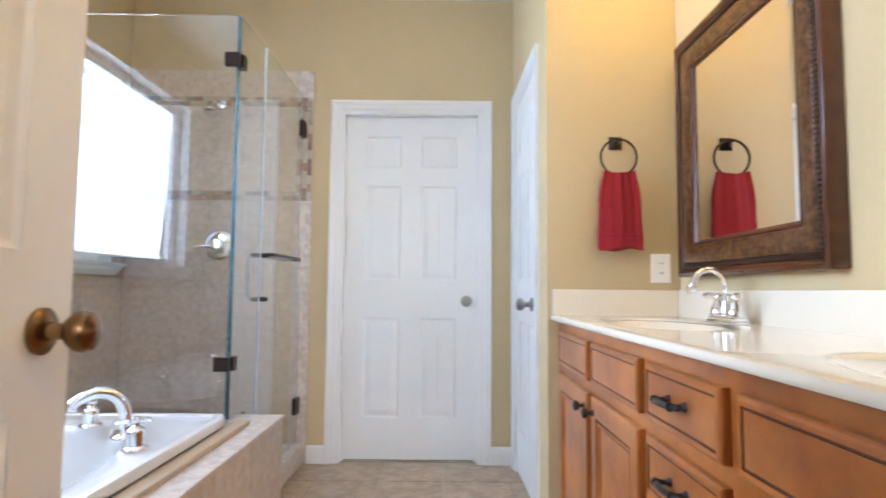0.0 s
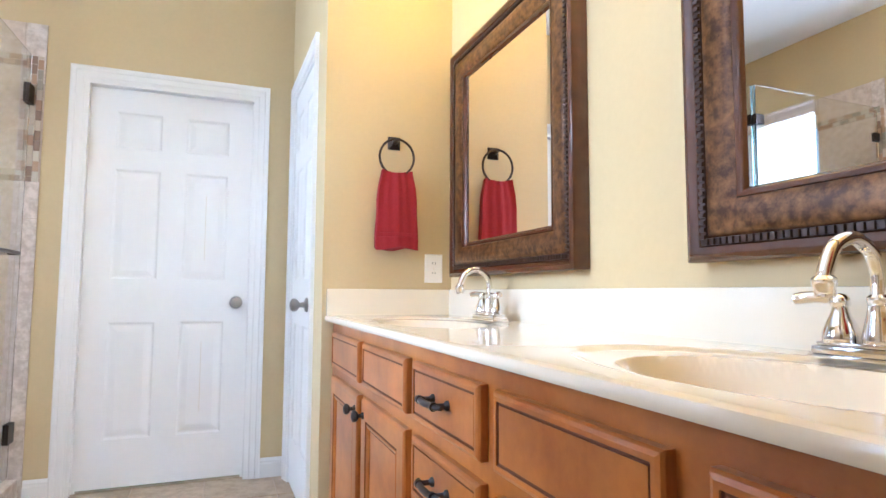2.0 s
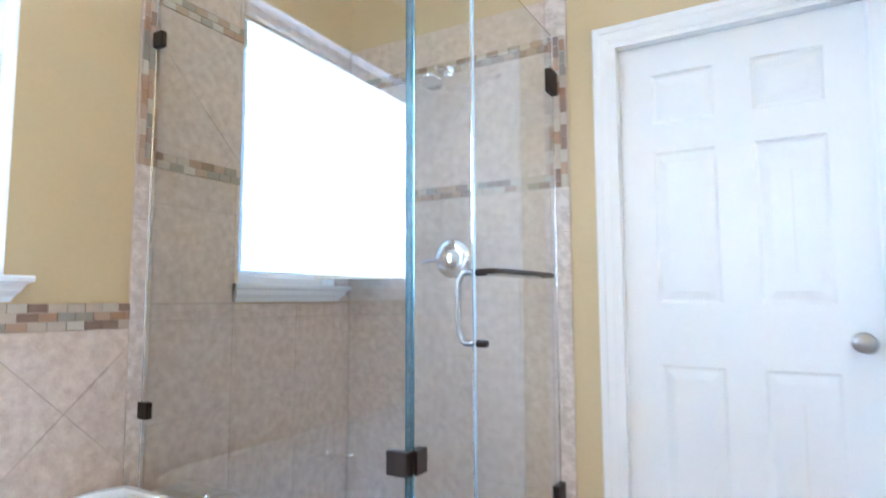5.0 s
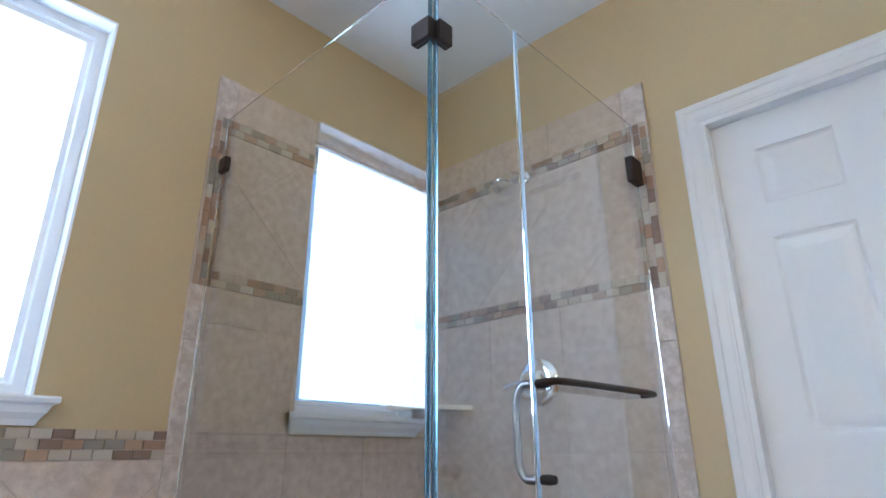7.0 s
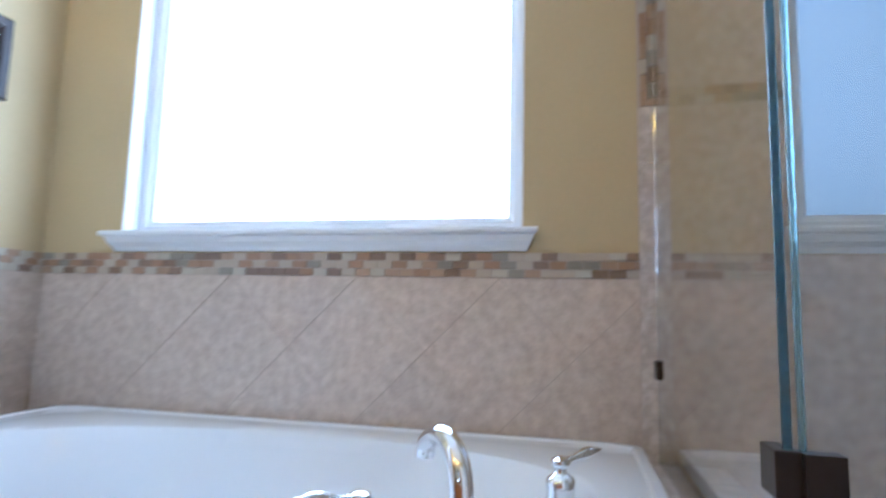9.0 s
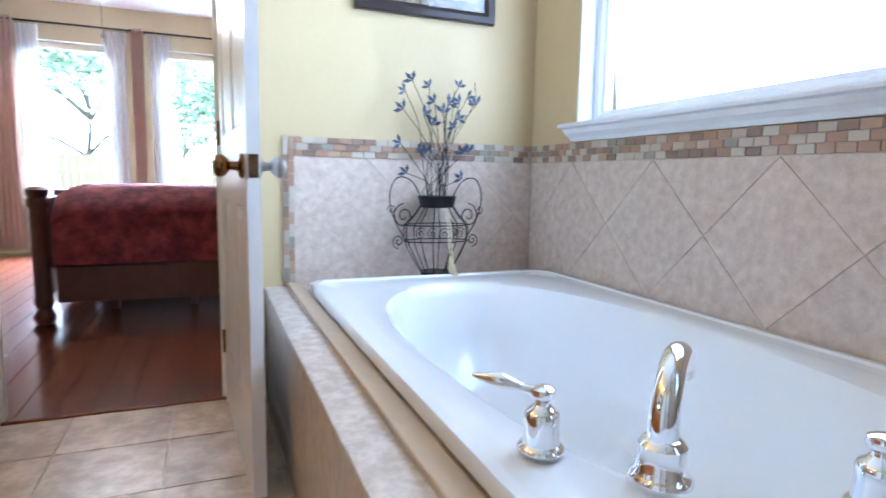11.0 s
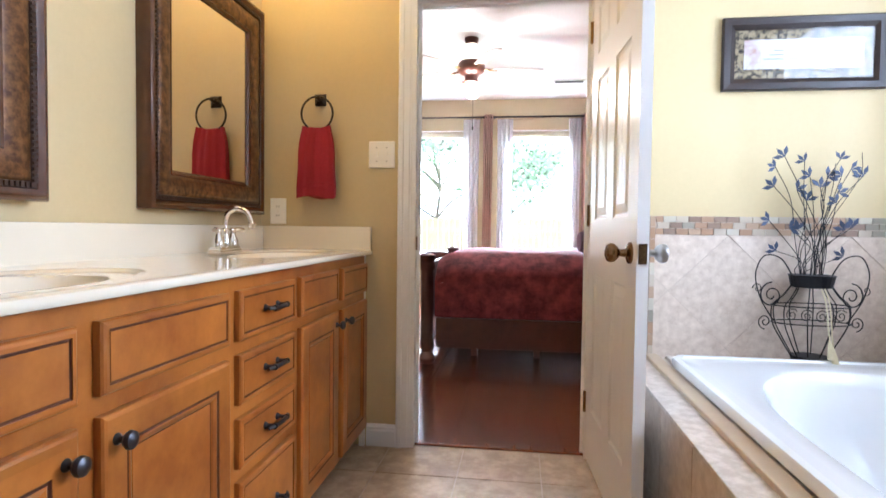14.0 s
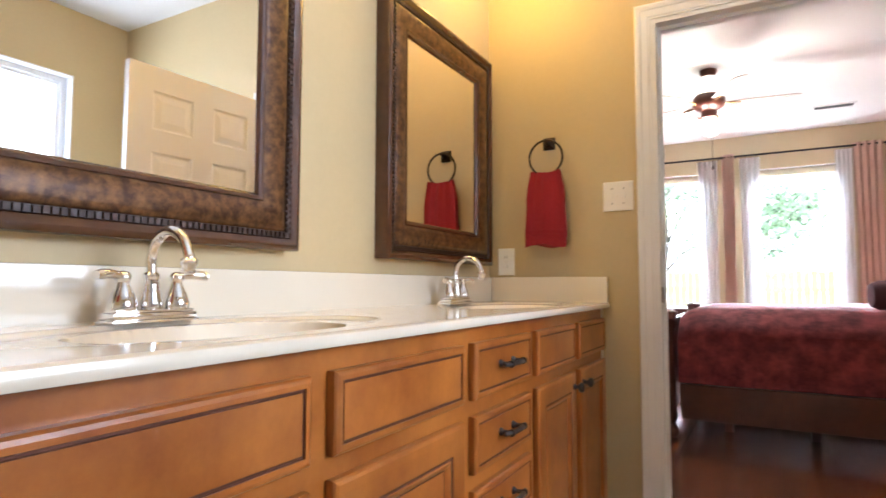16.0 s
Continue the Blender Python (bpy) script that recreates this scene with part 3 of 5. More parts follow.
def front(name, u0, u1, z0, z1, group, label, handle, raised=False):
    ob = thing(name, on_front((u0 + u1) / 2, z0, 0), label, "drawer" if name == "drawer_front" else "cabinet front", group)
    t = 0.020
    edge_w = 0.022 if raised else 0.0145
    b = part("body", ring_profile(u0, u1, z0, z1, [(0.0, 0.001), (0.0, t - 0.006), (0.003, t - 0.002), (0.008, t), (edge_w, t), (edge_w, 0.001)], on_front), WOOD, ob)
    inset = 0.0135 if not raised else 0.055
    if raised:
        part("rail_frame", ring_profile(u0, u1, z0, z1, [(0.0215, 0.001), (0.0215, t), (inset, t), (inset, 0.004)], on_front), WOOD, ob)
    part("groove", ring_profile(u0, u1, z0, z1, [(inset - 0.001, t - 0.0004), (inset + 0.003, t - 0.004), (inset + 0.005, t - 0.004), (inset + 0.007, t - 0.002)], on_front), GLAZE, ob, "dark glazed groove")
    if raised:
        part("inner_bead", ring_profile(u0, u1, z0, z1, [(inset + 0.006, t - 0.003), (inset + 0.010, t - 0.001), (inset + 0.018, t - 0.005), (inset + 0.022, t - 0.009)], on_front), WOOD, ob)
        part("inner_groove", ring_profile(u0, u1, z0, z1, [(inset + 0.021, t - 0.009), (inset + 0.024, t - 0.0105), (inset + 0.026, t - 0.009)], on_front), GLAZE, ob, "dark glazed line")
        k = inset + 0.025
        part("panel", prism([(u0 + k, z0 + k), (u1 - k, z0 + k), (u1 - k, z1 - k), (u0 + k, z1 - k)], on_front, 0.002, t - 0.009), WOOD, ob)
    else:
        k = inset + 0.0065
        part("panel", prism([(u0 + k, z0 + k), (u1 - k, z0 + k), (u1 - k, z1 - k), (u0 + k, z1 - k)], on_front, 0.001, t - 0.002), WOOD, ob)
    if handle == "pull":
        c, zc = (u0 + u1) / 2, (z0 + z1) / 2 + 0.004
        pts = [on_front(c - 0.062, zc, t + 0.020), on_front(c - 0.045, zc, t + 0.026), on_front(c - 0.02, zc, t + 0.030), on_front(c, zc, t + 0.031), on_front(c + 0.02, zc, t + 0.030), on_front(c + 0.045, zc, t + 0.026), on_front(c + 0.062, zc, t + 0.020)]
        bm = tube(pts, [0.0045, 0.006, 0.0065, 0.007, 0.0065, 0.006, 0.0045], flat=0.8)
        for s in (-0.038, 0.038):
            lathe([(0.010, -0.004), (0.009, 0.002), (0.005, 0.006), (0.0055, 0.026)], on_front(c + s, zc, t), (-1, 0, 0), 14, bm)
            lathe([(0.0085, -0.004), (0.0085, 0.004)], on_front(c + s, zc, t + 0.027), (0, 1, 0), 12, bm)
        part("bar_pull", bm, PEWTER, ob, "dark pewter bar pull", True)
    elif handle:
        uk = u0 + 0.030 if handle == "knob_low" else u1 - 0.030
        zk = z1 - 0.045
        bm = lathe([(0.011, -0.003), (0.010, 0.003), (0.006, 0.007), (0.006, 0.014), (0.013, 0.018), (0.0165, 0.024), (0.0150, 0.031), (0.008, 0.035), (0.001, 0.036)], on_front(uk, zk, t), (-1, 0, 0), 20)
        part("knob", bm, PEWTER, ob, "dark pewter knob", True)
    return ob


for u0, u1 in ((0.030, 0.383), (0.437, 0.800), (1.247, 1.665), (1.715, 2.150)):
    front("false_drawer_front", u0, u1, 0.705, 0.829, "false fronts under the sinks", "honey maple false drawer front with dark glazed groove", "")
for u0, u1, k in ((0.030, 0.383, "knob_high"), (0.437, 0.800, "knob_low"), (1.247, 1.665, "knob_high"), (1.715, 2.150, "knob_low")):
    front("cabinet_door", u0, u1, 0.092, 0.670, "vanity cabinet doors", "honey maple raised-panel cabinet door with dark knob", k, True)
for z0, z1 in ((0.705, 0.829), (0.546, 0.670), (0.387, 0.511), (0.092, 0.352)):
    front("drawer_front", 0.852, 1.198, z0, z1, "stacked vanity drawers", "honey maple drawer front with dark bar pull", "pull")

# counter with two oval bowls pressed into it
top = thing("countertop", (0.28, 1.17, 0.855), "cream cultured marble double vanity top with integral bowls", "countertop")
SINKS = ((0.245, 0.48), (0.245, 1.675))


def counter_height(x, y):
    z = 0.0
    for cx, cy in SINKS:
        r = math.hypot((x - cx) / 0.190, (y - cy) / 0.360)
        s = math.hypot((x - cx + 0.008) / 0.150, (y - cy) / 0.235)
        if r < 1:
            e = min(1, (1 - r) / 0.10)
            z -= 0.007 * (3 * e * e - 2 * e ** 3)
        if s < 1:
            z -= 0.125 * (1 - s ** 2.6) ** 0.75
    return z


bm = bmesh.new()
nx, ny = 74, 300
grid = []
for i in range(nx + 1):
    x = 0.008 + (XV - 0.010) * i / nx - 0.0
    grid.append([bm.verts.new((x, 0.002 + (YJ - 0.004) * j / ny, TZ + counter_height(x, 0.002 + (YJ - 0.004) * j / ny))) for j in range(ny + 1)])
for i in range(nx):
    for j in range(ny):
        bm.faces.new((grid[i][j], grid[i + 1][j], grid[i + 1][j + 1], grid[i][j + 1]))
edge = [(0.002, TZ - 0.003), (0.0, TZ - 0.009), (0.0, TZ - 0.016), (0.003, TZ - 0.021), (0.006, TZ - 0.022), (0.05, TZ - 0.022)]
last = grid[0]
for x, z in edge:
    row = [bm.verts.new((x, v.co.y, z)) for v in last]
    for j in range(ny):
        bm.faces.new((last[j], last[j + 1], row[j + 1], row[j]))
    last = row
part("counter", bm, MARBLE, top, smooth=True)
for cx, cy in SINKS:
    part("drain", lathe([(0.001, 0.0), (0.012, 0.002), (0.020, 0.003), (0.022, 0.001), (0.022, -0.004)], (cx, cy, TZ - 0.128)), CHROME, top, "chrome drain ring", True)
part("backsplash", box(XV - 0.020, XV - 0.001, 0.022, YJ - 0.022, TZ - 0.002, 0.991, 0.004), MARBLE, top, smooth=True)
part("side_splash", box(0.004, XV - 0.001, 0.001, 0.0215, TZ - 0.002, 0.991, 0.004), MARBLE, top, smooth=True)
part("side_splash", box(0.004, XV - 0.001, YJ - 0.0215, YJ - 0.001, TZ - 0.002, 0.991, 0.004), MARBLE, top, smooth=True)


def sink_faucet(place):
    x, y, z = place
    f = thing("sink_faucet", place, "polished chrome two-handle sink faucet with gooseneck spout", "faucet", "sink faucets")
    bm = bmesh.new()
    for k, (w, d, h0, h1) in enumerate(((0.168, 0.056, 0.0, 0.006), (0.160, 0.050, 0.006, 0.018), (0.150, 0.044, 0.018, 0.024))):
        box(x - d / 2, x + d / 2, y - w / 2, y + w / 2, z + h0, z + h1, 0.0025, bm)
    part("base_plate", bm, CHROME, f, smooth=True)
    bell = [(0.024, 0.022), (0.0245, 0.030), (0.024, 0.036), (0.019, 0.050), (0.013, 0.062), (0.010, 0.072), (0.013, 0.076), (0.013, 0.084), (0.008, 0.090), (0.001, 0.092)]
    for s in (-1, 1):
        h = part("handle", lathe(bell, (x, y + s * 0.052, z)), CHROME, f, smooth=True)
        lever = curve_points([(x, y + s * 0.050, z + 0.082), (x - 0.004, y + s * 0.066, z + 0.084), (x - 0.010, y + s * 0.085, z + 0.086), (x - 0.015, y + s * 0.108, z + 0.083)], 5)
        part("lever", tube(lever, [0.006 + 0.004 * (k / (len(lever) - 1)) * (1 if k < len(lever) - 2 else 0.6) for k in range(len(lever))]), CHROME, h, smooth=True)
    part("spout_base", lathe([(0.020, 0.022), (0.021, 0.034), (0.016, 0.058), (0.0125, 0.076), (0.014, 0.080), (0.014, 0.086), (0.010, 0.090)], (x, y, z)), CHROME, f, smooth=True)
    neck = curve_points([(x, y, z + 0.085), (x, y, z + 0.118), (x - 0.012, y, z + 0.146), (x - 0.045, y, z + 0.164), (x - 0.082, y, z + 0.152), (x - 0.100, y, z + 0.122), (x - 0.104, y, z + 0.108)], 7)
    part("spout", tube(neck, 0.0095, steps=16), CHROME, f, smooth=True)
    part("aerator", lathe([(0.010, 0.012), (0.0145, 0.008), (0.0145, 0.0), (0.012, -0.004), (0.0125, -0.014), (0.010, -0.016)], (x - 0.104, y, z + 0.102), (-0.1, 0, 1)), CHROME, f, smooth=True)
    return f


first_faucet = sink_faucet((0.435, 0.495, TZ + 0.0005))
copy_thing(first_faucet, Matrix.Translation((0.435, 1.680, TZ + 0.0005)))

# ---- mirrors ----


def framed_mirror(y0, y1, z0, z1, label):
    ob = thing("framed_mirror", on_vanity_wall((y0 + y1) / 2, z0, 0), label, "mirror", "mirrors over the vanity")
    w = 0.132

    def on_frame(u, z, h):
        return on_vanity_wall(u, z, h + 0.023)

    part("outer_moulding", ring_profile(y0, y1, z0, z1, [(0.002, -0.022), (0.0, -0.004), (0.0, 0.026), (0.004, 0.031), (0.014, 0.034), (0.026, 0.028), (0.030, 0.022)], on_frame), FRAME_DARK, ob, smooth=True)
    bm = bmesh.new()
    ring_profile(y0, y1, z0, z1, [(0.029, 0.020), (0.031, 0.024), (0.044, 0.024), (0.046, 0.020)], on_frame, bm)
    n_y, n_z = int((y1 - y0 - 0.08) / 0.014), int((z1 - z0 - 0.08) / 0.014)
    for k in range(n_y):
        u = y0 + 0.04 + (k + 0.5) * (y1 - y0 - 0.08) / n_y
        for zc in (z0 + 0.0375, z1 - 0.0375):
            prism([(u - 0.004, zc - 0.006), (u + 0.004, zc - 0.006), (u + 0.004, zc + 0.006), (u - 0.004, zc + 0.006)], on_frame, 0.022, 0.029, bm)
    for k in range(n_z):
        v = z0 + 0.04 + (k + 0.5) * (z1 - z0 - 0.08) / n_z
        for uc in (y0 + 0.0375, y1 - 0.0375):
            prism([(uc - 0.006, v - 0.004), (uc + 0.006, v - 0.004), (uc + 0.006, v + 0.004), (uc - 0.006, v + 0.004)], on_frame, 0.022, 0.029, bm)
    part("beading", bm, BEAD, ob, "dark ribbed beading")
    part("leaf_band", ring_profile(y0, y1, z0, z1, [(0.045, 0.020), (0.050, 0.026), (0.062, 0.029), (0.080, 0.030), (0.098, 0.027), (0.110, 0.022), (0.114, 0.018)], on_frame), FRAME_GOLD, ob, "mottled bronze leaf band", True)
    part("inner_lip", ring_profile(y0, y1, z0, z1, [(0.112, 0.017), (0.115, 0.022), (0.121, 0.021), (0.128, 0.013), (w, 0.008)], on_frame), FRAME_DARK, ob, smooth=True)
    k = w - 0.004
    part("mirror_glass", prism([(y0 + k, z0 + k), (y1 - k, z0 + k), (y1 - k, z1 - k), (y0 + k, z1 - k)], on_frame, 0.003, 0.009), MIRROR, ob, "silvered glass")
    return ob


framed_mirror(0.080, 0.870, 1.039, 1.926, "large mirror in a carved dark bronze frame beside the doorway")
framed_mirror(1.257, 2.128, 1.040, 1.945, "large mirror in a carved dark bronze frame beside the closet")

# ---- towel rings ----


def towel_ring(place, u, z, label):
    ob = thing("towel_ring", place(u, z, 0), label, "towel ring", "towel rings")
    bm = bmesh.new()
    ring_profile(u - 0.026, u + 0.026, z - 0.026, z + 0.026, [(0.0, 0.001), (0.0, 0.006), (0.008, 0.012), (0.014, 0.018), (0.0255, 0.019)], place, bm)
    part("wall_plate", bm, BRONZE, ob)
    tip = place(u, z + 0.004, 0.052)
    part("post", tube([place(u, z, 0.012), tip], [0.012, 0.009]), BRONZE, ob, smooth=True)
    c = place(u, z - 0.068, 0.050)
    pts = []
    for k in range(40):
        a = 2 * math.pi * k / 40
        pts.append(c + (place(1, 0, 0) - place(0, 0, 0)) * 0.072 * math.cos(a) + Vector((0, 0, 0.074 * math.sin(a))))
    part("ring", tube(pts, 0.0048, closed=True), BRONZE, ob, smooth=True)
    # the hand towel folded through the ring
    towel = thing("hand_towel", place(u, z - 0.47, 0), "dark red terry hand towel hanging through the ring", "towel", "hand towels")
    bm = bmesh.new()
    rows = []
    n, rows_n = 22, 26
    loop = []
    for j in range(rows_n + 1):
        s = j / rows_n
        half = 0.062 + 0.018 * min(1, s * 2.6) + 0.006 * s + 0.002 * math.sin(9 * s)
        zz = z - 0.135 - 0.300 * s - 0.004 * math.sin(20 * s)
        ringv = []
        for side in (1, -1):
            for k in range(n + 1):
                f = (k / n) * 2 - 1
                f = f if side > 0 else -f
                wave = (0.006 * math.sin(f * 5 + 1.2 * side + s * 0.7) + 0.003 * math.sin(f * 13 + 2)) * (1.1 - 0.6 * s)
                belly = 0.052 + side * (0.010 + 0.017 * min(1, s * 2.0) * math.sqrt(max(0, 1 - f * f * 0.96)))
                ringv.append(bm.verts.new(place(u + f * half, zz + (0.008 * math.sin(f * 3 + side) * s) + 0.012 * abs(f) * (1 - s), max(0.006, belly + wave))))
        rows.append(ringv)
    m = len(rows[0])
    for a, b in zip(rows, rows[1:]):
        for k in range(m):
            bm.faces.new((a[k], a[(k + 1) % m], b[(k + 1) % m], b[k]))
    bm.faces.new(rows[0])
    bm.faces.new(rows[-1])
    part("cloth", bm, TOWEL, towel, smooth=True)
    bm = bmesh.new()
    for zb in (z - 0.375, z - 0.392):
        pts = []
        for k in range(21):
            f = (k / 20) * 2 - 1
            s = (z - 0.135 - zb) / 0.300
            half = 0.062 + 0.018 * min(1, s * 2.6) + 0.006 * s
            wave = (0.006 * math.sin(f * 5 + 1.2 + s * 0.7) + 0.003 * math.sin(f * 13 + 2)) * (1.1 - 0.6 * s)
            pts.append(place(u + f * half * 0.98, zb, 0.0515 + 0.010 + 0.017 * math.sqrt(max(0, 1 - f * f * 0.96)) + wave))
        tube(pts, 0.003, bm, 6)
    part("woven_border", bm, TOWEL, towel)


towel_ring(on_towel_wall, 0.268, 1.590, "dark bronze towel ring with square wall plate")
towel_ring(on_entrance_wall, 0.244, 1.558, "dark bronze towel ring with square wall plate")

# ---- outlets and switches ----


def wall_plate(name, place, u, z, w, h, label, category, toggles):
    ob = thing(name, place(u, z - h / 2, 0), label, category)
    part("cover_plate", ring_profile(u - w / 2, u + w / 2, z - h / 2, z + h / 2, [(0.0, 0.001), (0.0, 0.004), (0.004, 0.0065), (min(w, h) / 2 - 0.0005, 0.0065)], place), PLATE, ob)
    for k in toggles:
        if category == "light switch":
            part("rocker", prism([(u + k - 0.005, z - 0.012), (u + k + 0.005, z - 0.012), (u + k + 0.005, z + 0.012), (u + k - 0.005, z + 0.012)], place, 0.006, 0.014), PLATE, ob)
            for zz in (-0.030, 0.030):
                part("screw", lathe([(0.003, -0.001), (0.003, 0.0015)], place(u + k, z + zz, 0.0065), place(0, 0, 1) - place(0, 0, 0), 8), NICKEL, ob)
        else:
            f = part("receptacle", prism([(u - 0.015, z + k - 0.014), (u + 0.015, z + k - 0.014), (u + 0.015, z + k + 0.014), (u - 0.015, z + k + 0.014)], place, 0.006, 0.0085), PLATE, ob)
            for s in (-0.006, 0.006):
                part("slot", prism([(u + s - 0.001, z + k - 0.003), (u + s + 0.001, z + k - 0.003), (u + s + 0.001, z + k + 0.006), (u + s - 0.001, z + k + 0.006)], place, 0.008, 0.0090), SLOT, f)


wall_plate("wall_outlet", on_towel_wall, 0.446, 1.078, 0.078, 0.118, "almond duplex outlet above the counter", "outlet", (-0.02, 0.02))
wall_plate("wall_outlet", on_entrance_wall, 0.444, 1.058, 0.076, 0.118, "almond duplex outlet above the counter", "outlet", (-0.02, 0.02))
wall_plate("light_switch", on_entrance_wall, -0.040, 1.313, 0.118, 0.118, "almond double light switch beside the doorway", "light switch", (-0.023, 0.023))

# ---- bathtub ----
TX0, TX1, TY0, TY1, DZ, RZ = XW + 0.014, -1.240, 0.170, 2.150, 0.455, 0.505
DECKX, DECKY = -1.100, 2.37
deck = solid("tub_deck", box(TX1 - 0.03, DECKX - 0.012, 0.0, DECKY - 0.012, 0.0, DZ - 0.012), GROUT, "beige tiled tub surround with a pale stone ledge", "tub surround", "structure")
part("ledge_top", box(TX1 - 0.03, DECKX + 0.004, 0.001, DECKY + 0.004, DZ - 0.012, DZ, 0.003), STONEEDGE, deck, "pale stone ledge")
part("ledge_end", box(XW + 0.014, TX1 - 0.031, TY1 - 0.005, DECKY + 0.004, DZ - 0.012, DZ, 0.003), STONEEDGE, deck, "pale stone ledge")
part("ledge_back", box(XW + 0.014, TX1 - 0.031, 0.013, TY0 + 0.01, DZ - 0.012, DZ + 0.010, 0.003), STONEEDGE, deck, "pale stone ledge")
part("end_wall", box(XW + 0.014, TX1 - 0.031, TY1 + 0.02, DECKY - 0.012, 0.0, DZ - 0.013), GROUT, deck)
part("end_tile", box(XW + 0.02, DECKX - 0.013, DECKY - 0.0118, DECKY - 0.002, 0.02, DZ - 0.0125, 0.002), TILE, deck)
part("trim_strip", box(TX1 + 0.001, TX1 + 0.055, 0.003, TY1 + 0.05, DZ - 0.002, DZ + 0.016, 0.005), CAULK, deck, "tan bullnose trim strip")
y = 0.004
while y < DECKY - 0.02:
    part("tile", box(DECKX - 0.0118, DECKX - 0.002, y, min(y + 0.326, DECKY - 0.004), 0.118, DZ - 0.0125, 0.002), TILE, deck)
    part("tile", box(DECKX - 0.0118, DECKX - 0.002, y, min(y + 0.326, DECKY - 0.004), 0.004, 0.114, 0.002), TILE, deck)
    y += 0.330
tub = thing("bathtub", ((TX0 + TX1) / 2, (TY0 + TY1) / 2, 0.05), "white acrylic drop-in soaking tub with oval basin", "bathtub")
bm = bmesh.new()
cx, cy = (TX0 + TX1) / 2 - 0.01, (TY0 + TY1) / 2
hxx, hyy = (TX1 - TX0) / 2, (TY1 - TY0) / 2
NA = 96


def rounded(a, hx_, hy_, power):
    c, s = math.cos(a), math.sin(a)
    r = (abs(c) ** power + abs(s) ** power) ** (-1 / power)
    return hx_ * r * c, hy_ * r * s


levels = [(1.0, 1.0, 60, RZ - 0.030), (1.0, 1.0, 60, RZ - 0.006), (0.993, 0.995, 50, RZ), (0.955, 0.972, 40, RZ + 0.001), (0.945, 0.966, 34, RZ - 0.006), (0.88, 0.93, 9, RZ - 0.008),
          (0.80, 0.86, 2.7, RZ - 0.009), (0.775, 0.845, 2.5, RZ - 0.018), (0.75, 0.825, 2.4, RZ - 0.06), (0.70, 0.78, 2.4, RZ - 0.20), (0.62, 0.70, 2.5, RZ - 0.34), (0.50, 0.58, 2.6, RZ - 0.40), (0.2, 0.3, 2.6, RZ - 0.41)]
prev = None
for fx, fy, power, z in levels:
    ring = []
    for k in range(NA):
        dx, dy = rounded(2 * math.pi * (k + 0.5) / NA, hxx * fx, hyy * fy, power)
        ring.append(bm.verts.new((cx + 0.01 + dx, cy + dy, z)))
    if prev:
        for k in range(NA):
            bm.faces.new((prev[k], prev[(k + 1) % NA], ring[(k + 1) % NA], ring[k]))
    prev = ring
    if power == 9:
        part("rim", bm, ACRYLIC, tub, "flat white tub rim", True)
        bm = bmesh.new()
        prev = []
        for k in range(NA):
            dx, dy = rounded(2 * math.pi * (k + 0.5) / NA, hxx * fx, hyy * fy, power)
            prev.append(bm.verts.new((cx + 0.01 + dx, cy + dy, z)))
bm.faces.new(prev)
part("basin", bm, ACRYLIC, tub, "deep oval white basin", True)


def bath_tap(place, way, name):
    x, y, z = place
    h = thing(name, place, "polished chrome lever handle on the tub rim", "bath tap", "taps on the tub rim")
    part("escutcheon", lathe([(0.036, 0.0), (0.036, 0.004), (0.033, 0.008), (0.028, 0.012), (0.026, 0.040), (0.027, 0.052), (0.024, 0.060), (0.017, 0.064), (0.012, 0.070)], place), CHROME, h, smooth=True)
    part("hub", lathe([(0.012, 0.066), (0.011, 0.074), (0.017, 0.079), (0.019, 0.086), (0.017, 0.093), (0.009, 0.097), (0.001, 0.098)], place), CHROME, h, smooth=True)
    d = Vector(way).normalized()
    q = Vector((x, y, z + 0.087))
    pts = [q + d * r + Vector((0, 0, e)) for r, e in ((0.010, 0.0), (0.024, 0.002), (0.034, 0.004), (0.046, 0.006), (0.062, 0.009), (0.078, 0.011), (0.090, 0.011), (0.098, 0.012), (0.108, 0.013))]
    part("lever", tube(pts, [0.009, 0.007, 0.006, 0.0085, 0.0115, 0.0105, 0.0065, 0.0055, 0.002], steps=14), CHROME, h, smooth=True)


bath_tap((-1.345, 1.655, RZ - 0.002), (0.75, -0.65, 0), "bath_tap")
bath_tap((-1.650, 1.935, RZ - 0.002), (-0.70, 0.70, 0), "bath_tap")
filler = thing("tub_spout", (-1.450, 1.785, RZ - 0.002), "polished chrome arched tub filler spout on the rim", "tub spout")
fx_, fy_, fz_ = -1.450, 1.785, RZ - 0.002
part("escutcheon", lathe([(0.042, 0.0), (0.042, 0.005), (0.038, 0.010), (0.033, 0.016), (0.031, 0.040), (0.032, 0.050), (0.027, 0.056), (0.022, 0.060)], (fx_, fy_, fz_)), CHROME, filler, smooth=True)
aim = Vector((-0.80, -0.60, 0))
sp = curve_points([(fx_, fy_, fz_ + 0.03), (fx_, fy_, fz_ + 0.09), Vector((fx_, fy_, fz_ + 0.135)) + aim * 0.03, Vector((fx_, fy_, fz_ + 0.150)) + aim * 0.085, Vector((fx_, fy_, fz_ + 0.125)) + aim * 0.140, Vector((fx_, fy_, fz_ + 0.10)) + aim * 0.150], 6)
part("spout", tube(sp, [0.021 - 0.004 * k / len(sp) for k in range(len(sp))], steps=18), CHROME, filler, smooth=True)

